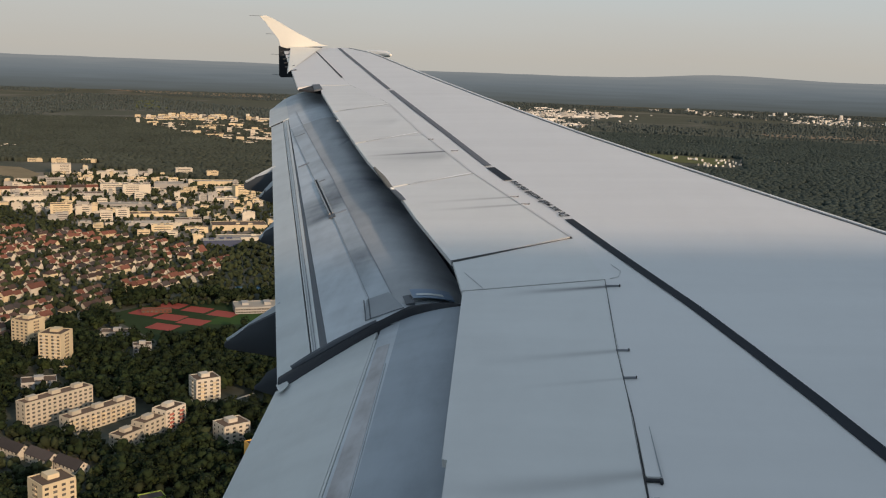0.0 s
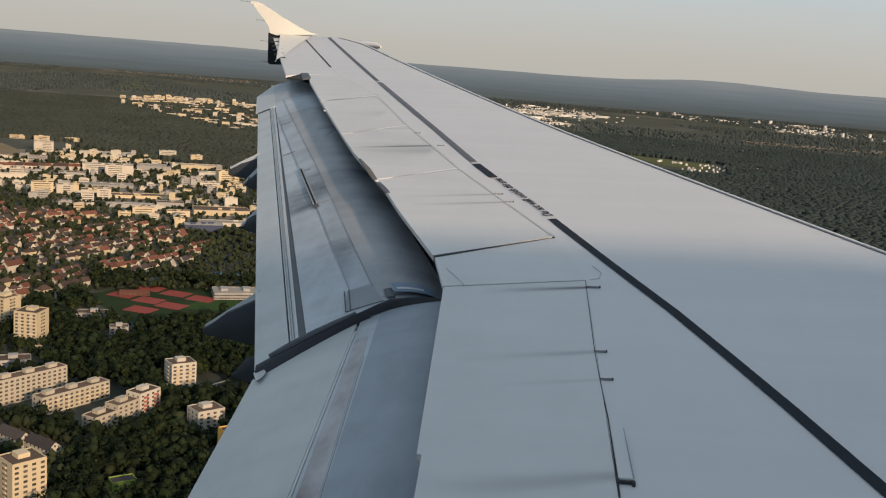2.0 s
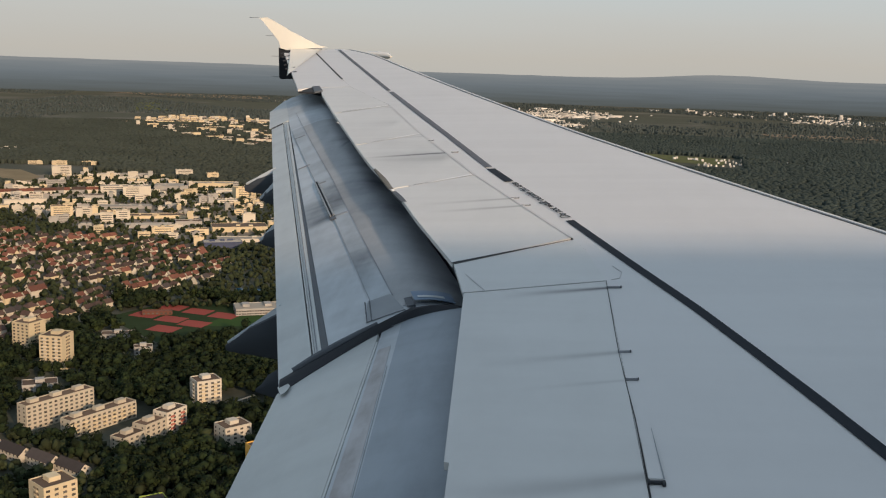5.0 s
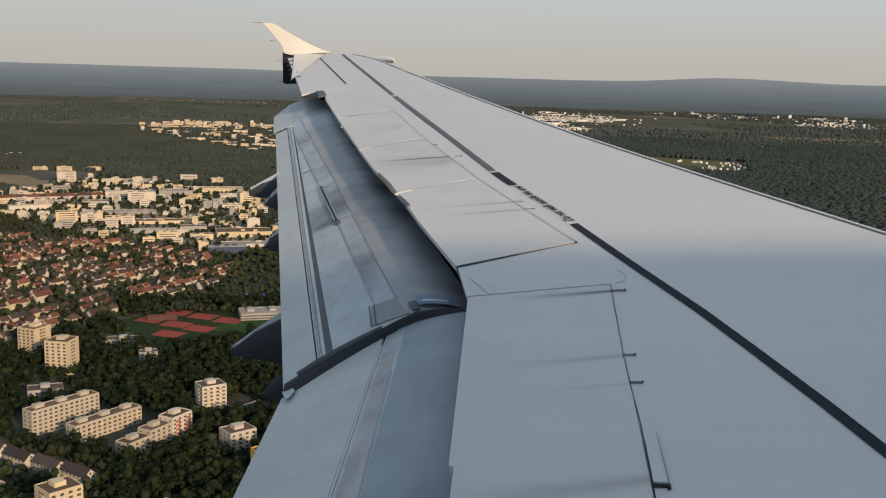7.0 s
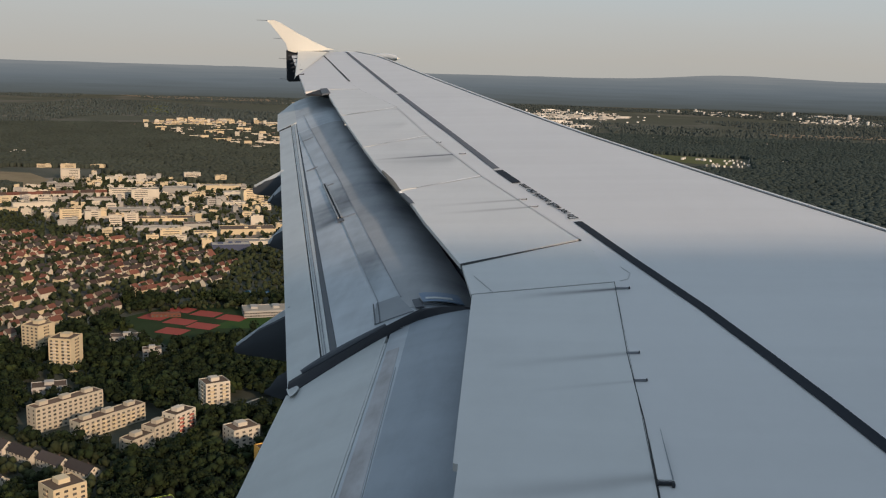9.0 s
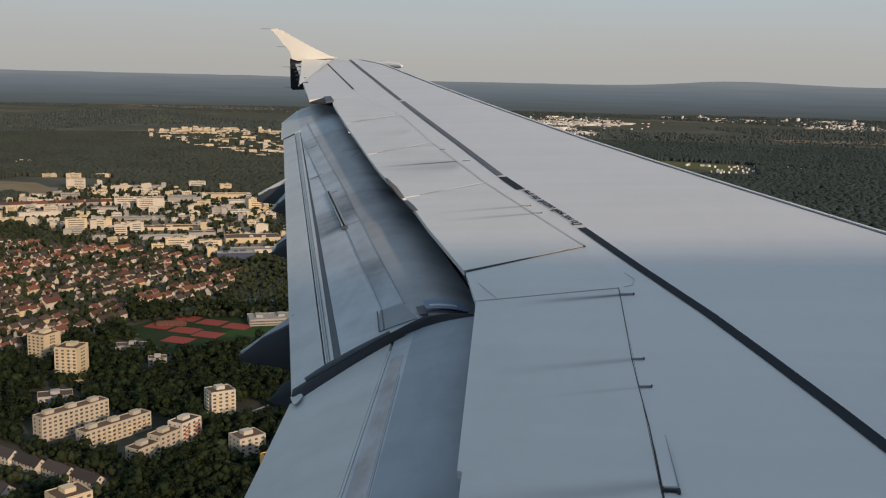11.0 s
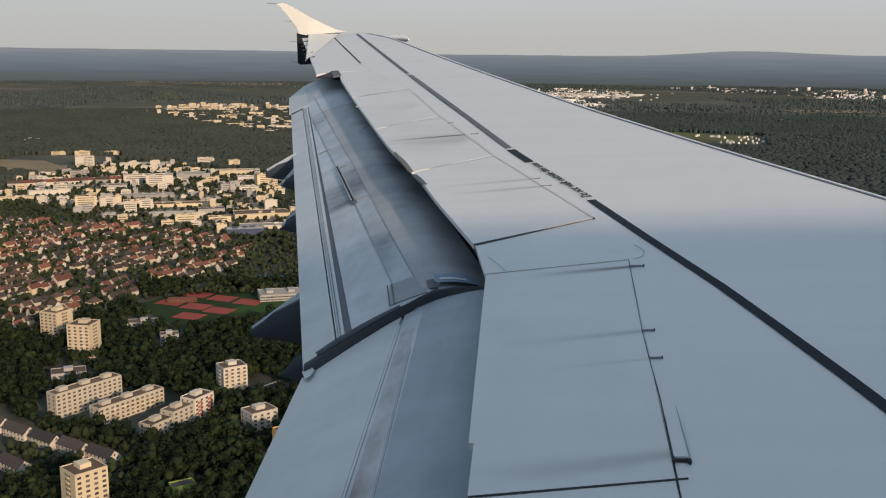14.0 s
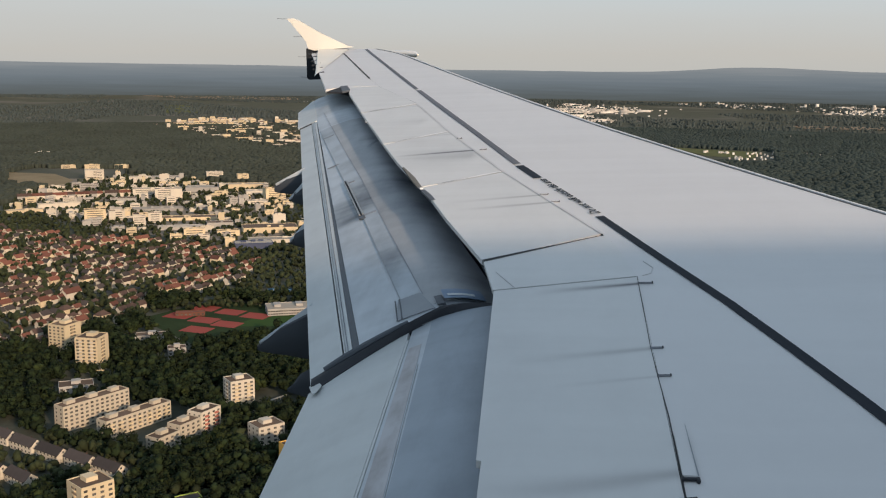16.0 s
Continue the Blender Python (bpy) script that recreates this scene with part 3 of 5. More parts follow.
inner = part("inboard_flap", flap_sheet(INN, 0.0, 0.515, 0.0, 1.03, 0.10, ns=14, edge1=FOOT), FLAP_PAINT, airliner, "bluish grey inboard flap, lowered")
part("flap_tab", flap_sheet(INN, 0.532, 1.0, 0.0, 1.0, 0.05, edge1=FOOT), TAB_PAINT, inner, "paler rear panel of the inboard flap")
part("tab_groove", flap_sheet(INN, 0.513, 0.534, 0.0, 1.03, 0.05, lift=-0.003), DARK_PAINT_AND_SHADE, inner)
part("groove_lip", flap_sheet(INN, 0.518, 0.529, 0.0, 1.03, 0.03, lift=0.001), TAB_PAINT, inner)
part("stained_band", flap_sheet(INN, (0.385, 0.44), (0.495, 0.500), 0.4, 1.0, 0.003, lift=0.002), RUSTY, inner, "brownish worn band along the flap")
part("band_edge", flap_sheet(INN, (0.378, 0.425), (0.3798, 0.4265), 0.4, 0.94, 0.002, lift=0.003, nv=20), SMUDGED, inner, "thin dark joint beside the worn band")
part("forward_skin", flap_sheet(INN, 0.0, (0.36, 0.42), 0.0, 0.99, 0.003, lift=0.0015, ns=14, edge1=FOOT), INNER_FORE, inner)

# rubber seal between the flaps: dark flank, grey crest, pale hook at the rear end
SS = (0.07, 0.14, 0.22, 0.30, 0.38, 0.48, 0.58, 0.70, 0.82, 0.92, 0.985)
crest = [Vector(flap_point(*OUT, s, along(CREST, s), 0.035, 0.022)) for s in SS]
foot = [Vector(flap_point(*INN, s, along(FOOT, s) - 0.006, 0.035, 0.004)) for s in SS]
rows = []
for c, f in zip(crest, foot):
    mid = (c + f) / 2 + Vector((0, 0, 0.014))
    rows.append([tuple(c + Vector((0, 0.02, -0.03))), tuple(c), lerp(c, mid, 0.6), tuple(mid), lerp(mid, f, 0.6), tuple(f), tuple(f + Vector((0, 0, -0.05)))])
part("flap_seal", smooth(grid_mesh(rows)), SEAL, airliner, "black rubber seal between the flaps")
part("seal_crest", tube([tuple(c + Vector((0.0, 0.008, 0.004))) for c in crest[5:-1]], [0.008, 0.014, 0.018, 0.019, 0.014], 8), DARK_PAINT_AND_SHADE, airliner, "grey crest along the seal")
bm = bmesh.new()
hook = [(-0.202, 6.155, -0.037), (-0.193, 6.193, -0.03), (-0.168, 6.194, -0.021), (-0.133, 6.129, -0.017), (-0.132, 6.083, -0.021), (-0.139, 6.052, -0.027), (-0.154, 6.038, -0.033)]
top = [bm.verts.new(p) for p in hook]
low = [bm.verts.new((x, y + 0.006, z - 0.004)) for x, y, z in hook]
bm.faces.new(top)
bm.faces.new(low[::-1])
for k in range(len(hook)):
    bm.faces.new((top[k], low[k], low[(k + 1) % len(hook)], top[(k + 1) % len(hook)]))
bmesh.ops.recalc_face_normals(bm, faces=bm.faces)
part("seal_hook", bm, TAB_PAINT, airliner, "pale rounded end of the seal")


# flap track fairings: keeled wedges that end behind the rear edge
def fairing(y, x_te, z_te, x_tip, z_tip, z_low, half=0.09):
    bm = bmesh.new()
    rows = []
    for x, top, low, w in ((x_te + 0.75, z_te - 0.02, z_low - 0.05, half), (x_te + 0.3, z_te - 0.03, z_low - 0.06, half * 1.1), (x_te + 0.02, z_te - 0.015, z_low - 0.02, half), ((x_te + x_tip) / 2, (z_te + z_tip) / 2, z_low, half * 0.62), (x_tip + 0.03, z_tip + 0.012, z_low + 0.01, half * 0.25), (x_tip, z_tip - 0.01, z_low + 0.02, half * 0.1)):
        rows.append([(x, y, top), (x, y + w * 0.7, top - 0.03 * w / half), (x, y + w, (top + low) / 2), (x, y + w * 0.6, low), (x, y - w * 0.6, low), (x, y - w, (top + low) / 2), (x, y - w * 0.7, top - 0.03 * w / half)])
    bm = grid_mesh(rows, True)
    bm.verts.ensure_lookup_table()
    bm.faces.new([bm.verts[i] for i in range(7)])
    bm.faces.new([bm.verts[len(bm.verts) - 7 + i] for i in range(7)])
    bmesh.ops.recalc_face_normals(bm, faces=bm.faces)
    return bm


for row in ((7.25, -0.52, 0.10, -0.84, -0.13, -0.19, 0.10), (8.94, -1.03, 0.34, -1.16, 0.19, 0.16, 0.07), (10.16, -1.40, 0.51, -1.53, 0.36, 0.33, 0.06), (10.61, -1.54, 0.58, -1.80, 0.44, 0.36, 0.08), (6.46, -0.27, -0.005, -0.41, -0.135, -0.18, 0.025)):
    pod = part("flap_track_fairing", fairing(*row), POD_SHADE, airliner, "dark pointed flap track fairing")
    y, x0, z0, x1, z1 = row[:5]
    if row[6] < 0.05:
        continue
    # added pale tube paints the light along the fairing's upper edge
    part("fairing_lit_edge", tube([(x0 + 0.05, y - 0.01, z0 - 0.02), (x1 + 0.02, y - 0.01, z1 + 0.005)], [0.042, 0.012], 6), FLAP_PAINT, pod, "pale strip for the lit top edge of the fairing")


# fuselage shell with its row of window openings
HULL_Z, HULL_R = 0.90, 1.98
xs = []
x = -14.0
while x < 12.0:
    xs += [x, x + 0.25]
    x += 0.535
shift = 1.14 + 0.115 - (xs[0] + 0.25) - 0.535 * round((1.14 + 0.115 - xs[0] - 0.25) / 0.535)
xs = [x + shift for x in xs]
turns = [-90, -75, -60, -45, -30, -15, 0, 8.5, 19.5, 30, 45, 60, 75, 90, 105, 120, 135, 150, 165, 180, 195, 210, 225, 240, 255]
bm = bmesh.new()
ring = [[bm.verts.new((x, HULL_R * math.cos(radians(t)), HULL_Z + HULL_R * math.sin(radians(t)))) for t in turns] for x in xs]
for i in range(len(xs) - 1):
    for k in range(len(turns)):
        k2 = (k + 1) % len(turns)
        if i % 2 == 0 and turns[k] == 8.5:
            continue
        bm.faces.new((ring[i][k], ring[i + 1][k], ring[i + 1][k2], ring[i][k2]))
bm.faces.new(ring[0])
bm.faces.new(ring[-1][::-1])
part("fuselage", smooth(bm), HULL_PAINT, airliner, "white fuselage shell with a row of window openings")


# ---- the land: distances beyond 2 km are drawn in along the line of sight, ever smaller, up to the horizon ----
LIMIT, REACH = 2000.0, 2800.0


def land(x, y, z=0.0):
    """World place and scale of a spot of the true land, x and y metres from below the window."""
    x -= 13.0
    d = math.hypot(x, y)
    s = 1.0 if d <= LIMIT else (LIMIT + REACH * (1 - math.exp(-(d - LIMIT) / REACH))) / d
    return Vector((EYE_X + x * s, EYE_Y + y * s, EYE_Z * (1 - s) + z * s)), s


def land_pose(x, y, turn=0.0, z=0.0):
    p, s = land(x, y, z)
    return Matrix.Translation(p) @ pose(0, 0, 0, 0, 0, turn) @ Matrix.Diagonal((s, s, s, 1))


def mesh_from(name, verts, faces, mat, kind="", label="", category="", uv=None):
    """A mesh object from arrays of corners and of triangles."""
    verts, faces = np.asarray(verts, dtype=np.float32), np.asarray(faces, dtype=np.int32)
    me = bpy.data.meshes.new(name)
    me.vertices.add(len(verts))
    me.vertices.foreach_set("co", verts.ravel())
    n, k = faces.shape
    me.loops.add(n * k)
    me.loops.foreach_set("vertex_index", faces.ravel())
    me.polygons.add(n)
    me.polygons.foreach_set("loop_start", np.arange(0, n * k, k, dtype=np.int32))
    me.polygons.foreach_set("loop_total", np.full(n, k, dtype=np.int32))
    me.update(calc_edges=True)
    if uv is not None:
        layer = me.uv_layers.new(name="plan")
        layer.data.foreach_set("uv", np.asarray(uv, dtype=np.float32)[faces.ravel()].ravel())
    me.materials.append(mat)
    ob = new(name, me)
    return tagged(ob, label, category, "", kind)


def ground_material():
    """Meadow, scrub and bare earth, mixed at field and at bush size; coordinates in kilometres of true land."""
    m = bpy.data.materials.new("ground_cover")
    m.use_nodes = True
    t = m.node_tree
    b = t.nodes["Principled BSDF"]
    b.inputs["Roughness"].default_value, b.inputs["Specular IOR Level"].default_value = 0.95, 0.1
    tc = t.nodes.new("ShaderNodeTexCoord")
    big, mid, fine = (t.nodes.new("ShaderNodeTexNoise") for _ in range(3))
    for n, sc, de in ((big, 1.3, 3), (mid, 14, 5), (fine, 160, 4)):
        n.inputs["Scale"].default_value, n.inputs["Detail"].default_value = sc, de
        t.links.new(tc.outputs["UV"], n.inputs["Vector"])
    r = t.nodes.new("ShaderNodeValToRGB")
    e = r.color_ramp.elements
    e[0].position, e[0].color = 0.30, (0.060, 0.066, 0.052, 1)
    e[1].position, e[1].color = 0.72, (0.108, 0.114, 0.090, 1)
    k = math_node(t, "MULTIPLY_ADD", fine.outputs["Fac"], 0.5, None)
    k2 = math_node(t, "MULTIPLY_ADD", mid.outputs["Fac"], 0.4, 0.05)
    t.links.new(k2.outputs[0], k.inputs[2])
    t.links.new(k.outputs[0], r.inputs[0])
    earth = t.nodes.new("ShaderNodeMix")
    earth.data_type = "RGBA"
    fac = math_node(t, "MULTIPLY_ADD", big.outputs["Fac"], 9.0, -4.7)
    fac.use_clamp = True
    fac = math_node(t, "MULTIPLY", fac.outputs[0], 0.75)
    t.links.new(fac.outputs[0], earth.inputs[0])
    t.links.new(r.outputs[0], earth.inputs[6])
    earth.inputs[7].default_value = (0.150, 0.146, 0.130, 1)
    t.links.new(earth.outputs[2], b.inputs["Base Color"])
    return m


GROUND = ground_material()
LEAVES = material("broadleaf_foliage", (0.0165, 0.0265, 0.0105), 0.9, vary=0.38, grain=0.9, coarse=0.02, spec=0.15, island=0.45)
# wood green lifted and greyed, so the colour carries some distance haze
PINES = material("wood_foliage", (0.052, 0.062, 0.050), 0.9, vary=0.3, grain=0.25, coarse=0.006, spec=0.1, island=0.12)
# same wood towards the nose, tinted blue for the haze over it
HAZED_WOOD = material("hazed_wood_foliage", (0.043, 0.058, 0.054), 0.9, vary=0.3, grain=0.25, coarse=0.006, spec=0.1, island=0.12)
# lighter than LEAVES, with the softening of haze painted in
GARDEN_LEAVES = material("garden_foliage", (0.034, 0.043, 0.020), 0.9, vary=0.38, grain=0.9, coarse=0.02, spec=0.15, island=0.4)
# bluer and paler than the wood: aerial haze mixed into the colour
HAZED_COPSE = material("hazed_copse_foliage", (0.062, 0.078, 0.076), 0.9, vary=0.3, grain=0.25, coarse=0.006, spec=0.1, island=0.12)
LIGHT_LEAVES = material("pale_broadleaf_foliage", (0.026, 0.037, 0.012), 0.9, vary=0.35, grain=0.9, coarse=0.02, spec=0.15, island=0.4)
BARK = material("bark", (0.07, 0.05, 0.035), 0.9, vary=0.3, grain=3)
MEADOW = material("mown_grass", (0.115, 0.125, 0.055), 0.95, vary=0.25, grain=0.3, coarse=0.03, spec=0.1)
DRY = material("dry_field", (0.26, 0.205, 0.150), 0.95, vary=0.25, grain=0.2, coarse=0.02, spec=0.1)
POOL = material("pool_water", (0.02, 0.12, 0.24), 0.15, vary=0.1)
YARD = material("paved_yard", (0.21, 0.18, 0.14), 0.9, vary=0.4, grain=0.12, coarse=0.012)
CLAY = material("red_clay_court", (0.30, 0.050, 0.034), 0.9, vary=0.15, grain=0.6, coarse=0.06)
EARTH = material("bare_tan_earth", (0.25, 0.20, 0.125), 0.95, vary=0.3, grain=0.1, coarse=0.015, spec=0.1)
PAVED = material("pale_concrete_paving", (0.26, 0.235, 0.20), 0.9, vary=0.25, grain=0.5, coarse=0.03)
PITCH = material("pitch_grass", (0.040, 0.080, 0.022), 0.95, vary=0.2, grain=0.3, coarse=0.03, spec=0.1)
LAWN = material("park_grass", (0.028, 0.046, 0.018), 0.95, vary=0.35, grain=0.2, coarse=0.03, spec=0.1)
ASPHALT = material("asphalt", (0.06, 0.06, 0.062), 0.85, vary=0.25, grain=1.2, coarse=0.05)
PLASTER = [material("plaster_white", (0.60, 0.55, 0.46), 0.85, vary=0.08, grain=0.8, coarse=0.1, rand=0.10),
           material("plaster_cream", (0.62, 0.52, 0.35), 0.85, vary=0.08, grain=0.8, coarse=0.1, rand=0.12),
           material("plaster_grey", (0.36, 0.35, 0.33), 0.85, vary=0.10, grain=0.8, coarse=0.1, rand=0.15)]
DISTANT = material("far_plaster", (0.60, 0.57, 0.52), 0.9, vary=0.1, island=0.5)
PALE = material("plaster_pale", (0.48, 0.43, 0.34), 0.85, vary=0.1, grain=0.8, coarse=0.1)
OCHRE = material("plaster_ochre", (0.72, 0.42, 0.10), 0.85, vary=0.08, grain=0.8, coarse=0.1)
# darker brown than the walls, for recess shade on columns that stand flush
LOGGIA = material("loggia_shade", (0.30, 0.235, 0.16), 0.85, vary=0.15, grain=0.8, coarse=0.1)
ROSE = material("balcony_red", (0.46, 0.16, 0.12), 0.8, vary=0.1)
LIME = material("plaster_lime", (0.26, 0.36, 0.07), 0.8, vary=0.1)
TILES = [material("roof_tiles_red", (0.150, 0.058, 0.038), 0.85, vary=0.25, grain=2.5, coarse=0.2, rand=0.35),
         material("roof_tiles_brown", (0.075, 0.046, 0.036), 0.85, vary=0.25, grain=2.5, coarse=0.2, rand=0.35),
         material("roof_tiles_dark", (0.055, 0.045, 0.042), 0.85, vary=0.25, grain=2.5, coarse=0.2, rand=0.3)]
GRAVEL = material("flat_roof_gravel", (0.115, 0.078, 0.054), 0.95, vary=0.25, grain=1.0, coarse=0.08, rand=0.35)
PALE_ROOF = material("pale_sheet_roof", (0.38, 0.34, 0.28), 0.7, vary=0.15, grain=0.5, coarse=0.06, rand=0.3)
PANE = material("window_glass", (0.095, 0.09, 0.085), 0.2, vary=0.2, rand=0.5)
BLUE = material("blue_cladding", (0.04, 0.058, 0.12), 0.6, vary=0.15)

# ground sheet
rings = [0, 60, 150, 250, 350, 450, 550, 650, 750, 850, 950, 1050, 1200, 1350, 1500, 1650, 1800, 2000, 2200, 2400, 2700, 3000, 3400, 3800, 4300, 4900, 5600, 6400, 7400, 8600, 10000, 12000, 15000, 20000, 40000]
angles = np.radians(np.arange(0, 360, 3.0))
gv, guv = [], []
for d in rings:
    for a in angles:
        x, y = d * math.sin(a), d * math.cos(a)
        gv.append(land(x, y)[0])
        guv.append((x / 1000, y / 1000))
na = len(angles)
gf = [(i * na + k, (i + 1) * na + k, (i + 1) * na + (k + 1) % na, i * na + (k + 1) % na) for i in range(len(rings) - 1) for k in range(na)]
mesh_from("ground", gv, [f[::-1] for f in gf], GROUND, "structure", "green land of meadows, scrub and woods", "ground", guv)


def patch(name, corners, mat, label, category, lift=0.25, kind="structure"):
    """A flat area of land by its true corners."""
    bm = bmesh.new()
    bm.faces.new([bm.verts.new((x, y, 0)) for x, y in corners])
    if math.hypot(*corners[0]) > 1900:
        for k in range(4):
            bmesh.ops.triangulate(bm, faces=bm.faces[:])
            bmesh.ops.subdivide_edges(bm, edges=bm.edges[:], cuts=1, use_grid_fill=True)
    for v in bm.verts:
        v.co = land(v.co.x, v.co.y, lift)[0]
    bmesh.ops.recalc_face_normals(bm, faces=bm.faces)
    if bm.faces[:][0].normal.z < 0:
        bmesh.ops.reverse_faces(bm, faces=bm.faces[:])
    ob = part(name, bm, mat, None)
    return tagged(ob, label, category, "", kind)


def ribbon(name, points, width, mat, label, category, lift=0.35):
    bm = bmesh.new()
    rows = []
    pts = []
    for a, b in zip(points, points[1:]):
        n = max(1, int(math.dist(a, b) / 60))
        pts += [lerp(a, b, k / n) for k in range(n)]
    pts.append(points[-1])
    for i, p in enumerate(pts):
        a, b = Vector(pts[max(i - 1, 0)]), Vector(pts[min(i + 1, len(pts) - 1)])
        d = (b - a).normalized()
        n = Vector((d.y, -d.x)) * width / 2
        rows.append([land(p[0] - n.x, p[1] - n.y, lift)[0], land(p[0] + n.x, p[1] + n.y, lift)[0]])
    bm = grid_mesh(rows)
    bmesh.ops.recalc_face_normals(bm, faces=bm.faces)
    if sum(f.normal.z for f in bm.faces) < 0:
        bmesh.ops.reverse_faces(bm, faces=bm.faces[:])
    return tagged(part(name, bm, mat, None), label, category, "", "structure")


patch("park_lawn", [(-440, 930), (-350, 850), (-285, 890), (-240, 920), (-235, 1000), (-330, 1010), (-395, 1030)], LAWN, "dark green park lawn round the courts", "lawn", 0.12)
patch("sports_pitch", [(-338, 918), (-262, 935), (-248, 985), (-322, 968)], PITCH, "green mown sports pitch among trees", "pitch")
for i, (x, y) in enumerate(((-392, 987), (-360, 976), (-328, 965), (-406, 950), (-374, 938), (-345, 926), (-366, 900))):
    c = tagged(patch("tennis_court", [(x - 15, y - 8), (x + 13, y - 14), (x + 17, y + 8), (x - 11, y + 14)], CLAY, "red clay tennis court with white lines", "court", 0.3, "thing"), group="tennis courts")
patch("swimming_pool", [(-352, 1068), (-318, 1076), (-324, 1104), (-358, 1096)], POOL, "blue outdoor swimming pool", "pool", 0.4, "thing")
patch("meadow", [(288, 3712), (587, 3557), (524, 3267), (389, 3329)], MEADOW, "long green meadow between woods", "meadow", 1.0)
patch("meadow", [(-3158, 7048), (-3018, 7182), (-2419, 5934), (-2584, 5808)], MEADOW, "green meadow behind the far flats", "meadow", 3.0)
patch("dry_field", [(-4700, 9900), (-3050, 10100), (-2700, 9000), (-3900, 9100)], DRY, "dry brown field beyond the woods", "field", 6.0)
patch("dry_field", [(1050, 5600), (1900, 5750), (1850, 5350), (1100, 5300)], DRY, "dry brown field beyond the woods", "field", 4.0)
patch("building_ground", [(-1420, 2260), (-1288, 2253), (-1168, 2127), (-1127, 1969), (-1260, 2010)], EARTH, "bare brown building ground", "field", 0.4)

# ---- trees ----
rng = np.random.default_rng(7)


def blob(radius, detail, seed, squash=0.85, rough=0.35):
    """One lumpy clump of leaves: corners and triangles."""
    bm = bmesh.new()
    bmesh.ops.create_icosphere(bm, subdivisions=detail, radius=radius)
    for v in bm.verts:
        n = noise.noise(v.co * (2.2 / radius) + Vector((seed * 7.3, seed * 1.7, seed)))
        v.co *= 1 + rough * n * 1.8
        v.co.z *= squash
    vs = np.array([v.co[:] for v in bm.verts])
    bm.verts.index_update()
    fs = np.array([[v.index for v in f.verts] for f in bm.faces])
    bm.free()
    return vs, fs


def joined(pieces):
    vs, fs, n = [], [], 0
    for v, f in pieces:
        vs.append(v)
        fs.append(f + n)
        n += len(v)
    return np.concatenate(vs), np.concatenate(fs)


def crown(kind, height, width):
    """A crown of several uneven clumps with small tufts on its outline."""
    r = np.random.default_rng(kind)
    out = []
    for k in range(5 + kind % 3):
        a, q = r.uniform(0, 6.28), r.uniform(0, 0.30) * width
        h = height * r.uniform(0.42, 0.85)
        v, f = blob(width * r.uniform(0.20, 0.34), 1, kind * 10 + k, 0.9, 0.5)
        out.append((v + (q * math.cos(a), q * math.sin(a), h), f))
    for k in range(26):
        a, b = r.uniform(0, 6.28), r.uniform(-0.2, 1.3)
        c = np.array((math.cos(a) * math.cos(b) * width * 0.48, math.sin(a) * math.cos(b) * width * 0.48, height * (0.62 + 0.36 * math.sin(b))))
        v = c + r.normal(0, width * 0.075, (4, 3))
        out.append((v, np.array([[0, 1, 2], [0, 2, 3], [0, 3, 1], [1, 3, 2]])))
    return joined(out)


def trunk(height, width):
    out = []
    for (a, b, r0, r1) in (((0, 0, 0), (0.1, 0, height * 0.55), 0.035, 0.02), ((0, 0, height * 0.3), (width * 0.2, 0.1, height * 0.6), 0.018, 0.008), ((0, 0, height * 0.35), (-width * 0.18, 0.2, height * 0.62), 0.018, 0.008)):
        ring = [(math.cos(t), math.sin(t)) for t in (0, 1.26, 2.51, 3.77, 5.03)]
        v = np.array([(a[0] + height * r0 * c, a[1] + height * r0 * s, a[2]) for c, s in ring] + [(b[0] + height * r1 * c, b[1] + height * r1 * s, b[2]) for c, s in ring])
        f = np.array([t for i in range(5) for t in ((i, (i + 1) % 5, 5 + (i + 1) % 5), (i, 5 + (i + 1) % 5, 5 + i))])
        out.append((v, f))
    return joined(out)


CROWNS = [crown(k, h, w) for k, (h, w) in enumerate(((13, 10), (16, 11), (10, 9), (18, 10), (12, 12), (15, 9)))]
TRUNKS = [trunk(h, w) for h, w in ((13, 10), (16, 11), (10, 9), (18, 10), (12, 12), (15, 9))]
SMALL = []
for k in range(5):
    r = np.random.default_rng(50 + k)
    SMALL.append(joined([(lambda vf, o: (vf[0] + o, vf[1]))(blob(r.uniform(2.6, 4.2), 1, 60 + 3 * k + j, 1.1, 0.5), np.array((r.uniform(-2, 2), r.uniform(-2, 2), r.uniform(4.0, 7.5)))) for j in range(2)]))
FAR = []
for k in range(5):
    r = np.random.default_rng(80 + k)
    n = 5
    v = [(0, 0, r.uniform(11.5, 12.8))] + [(r.uniform(5.5, 8) * math.cos(t + k), r.uniform(5.5, 8) * math.sin(t + k), r.uniform(9.8, 11.6)) for t in np.arange(n) * 6.283 / n] + [(5.5 * math.cos(t + k), 5.5 * math.sin(t + k), 0) for t in np.arange(n) * 6.283 / n]
    f = [(0, 1 + i, 1 + (i + 1) % n) for i in range(n)] + [t for i in range(n) for t in ((1 + i, 6 + i, 6 + (i + 1) % n), (1 + i, 6 + (i + 1) % n, 1 + (i + 1) % n))]
    FAR.append((np.array(v), np.array(f)))


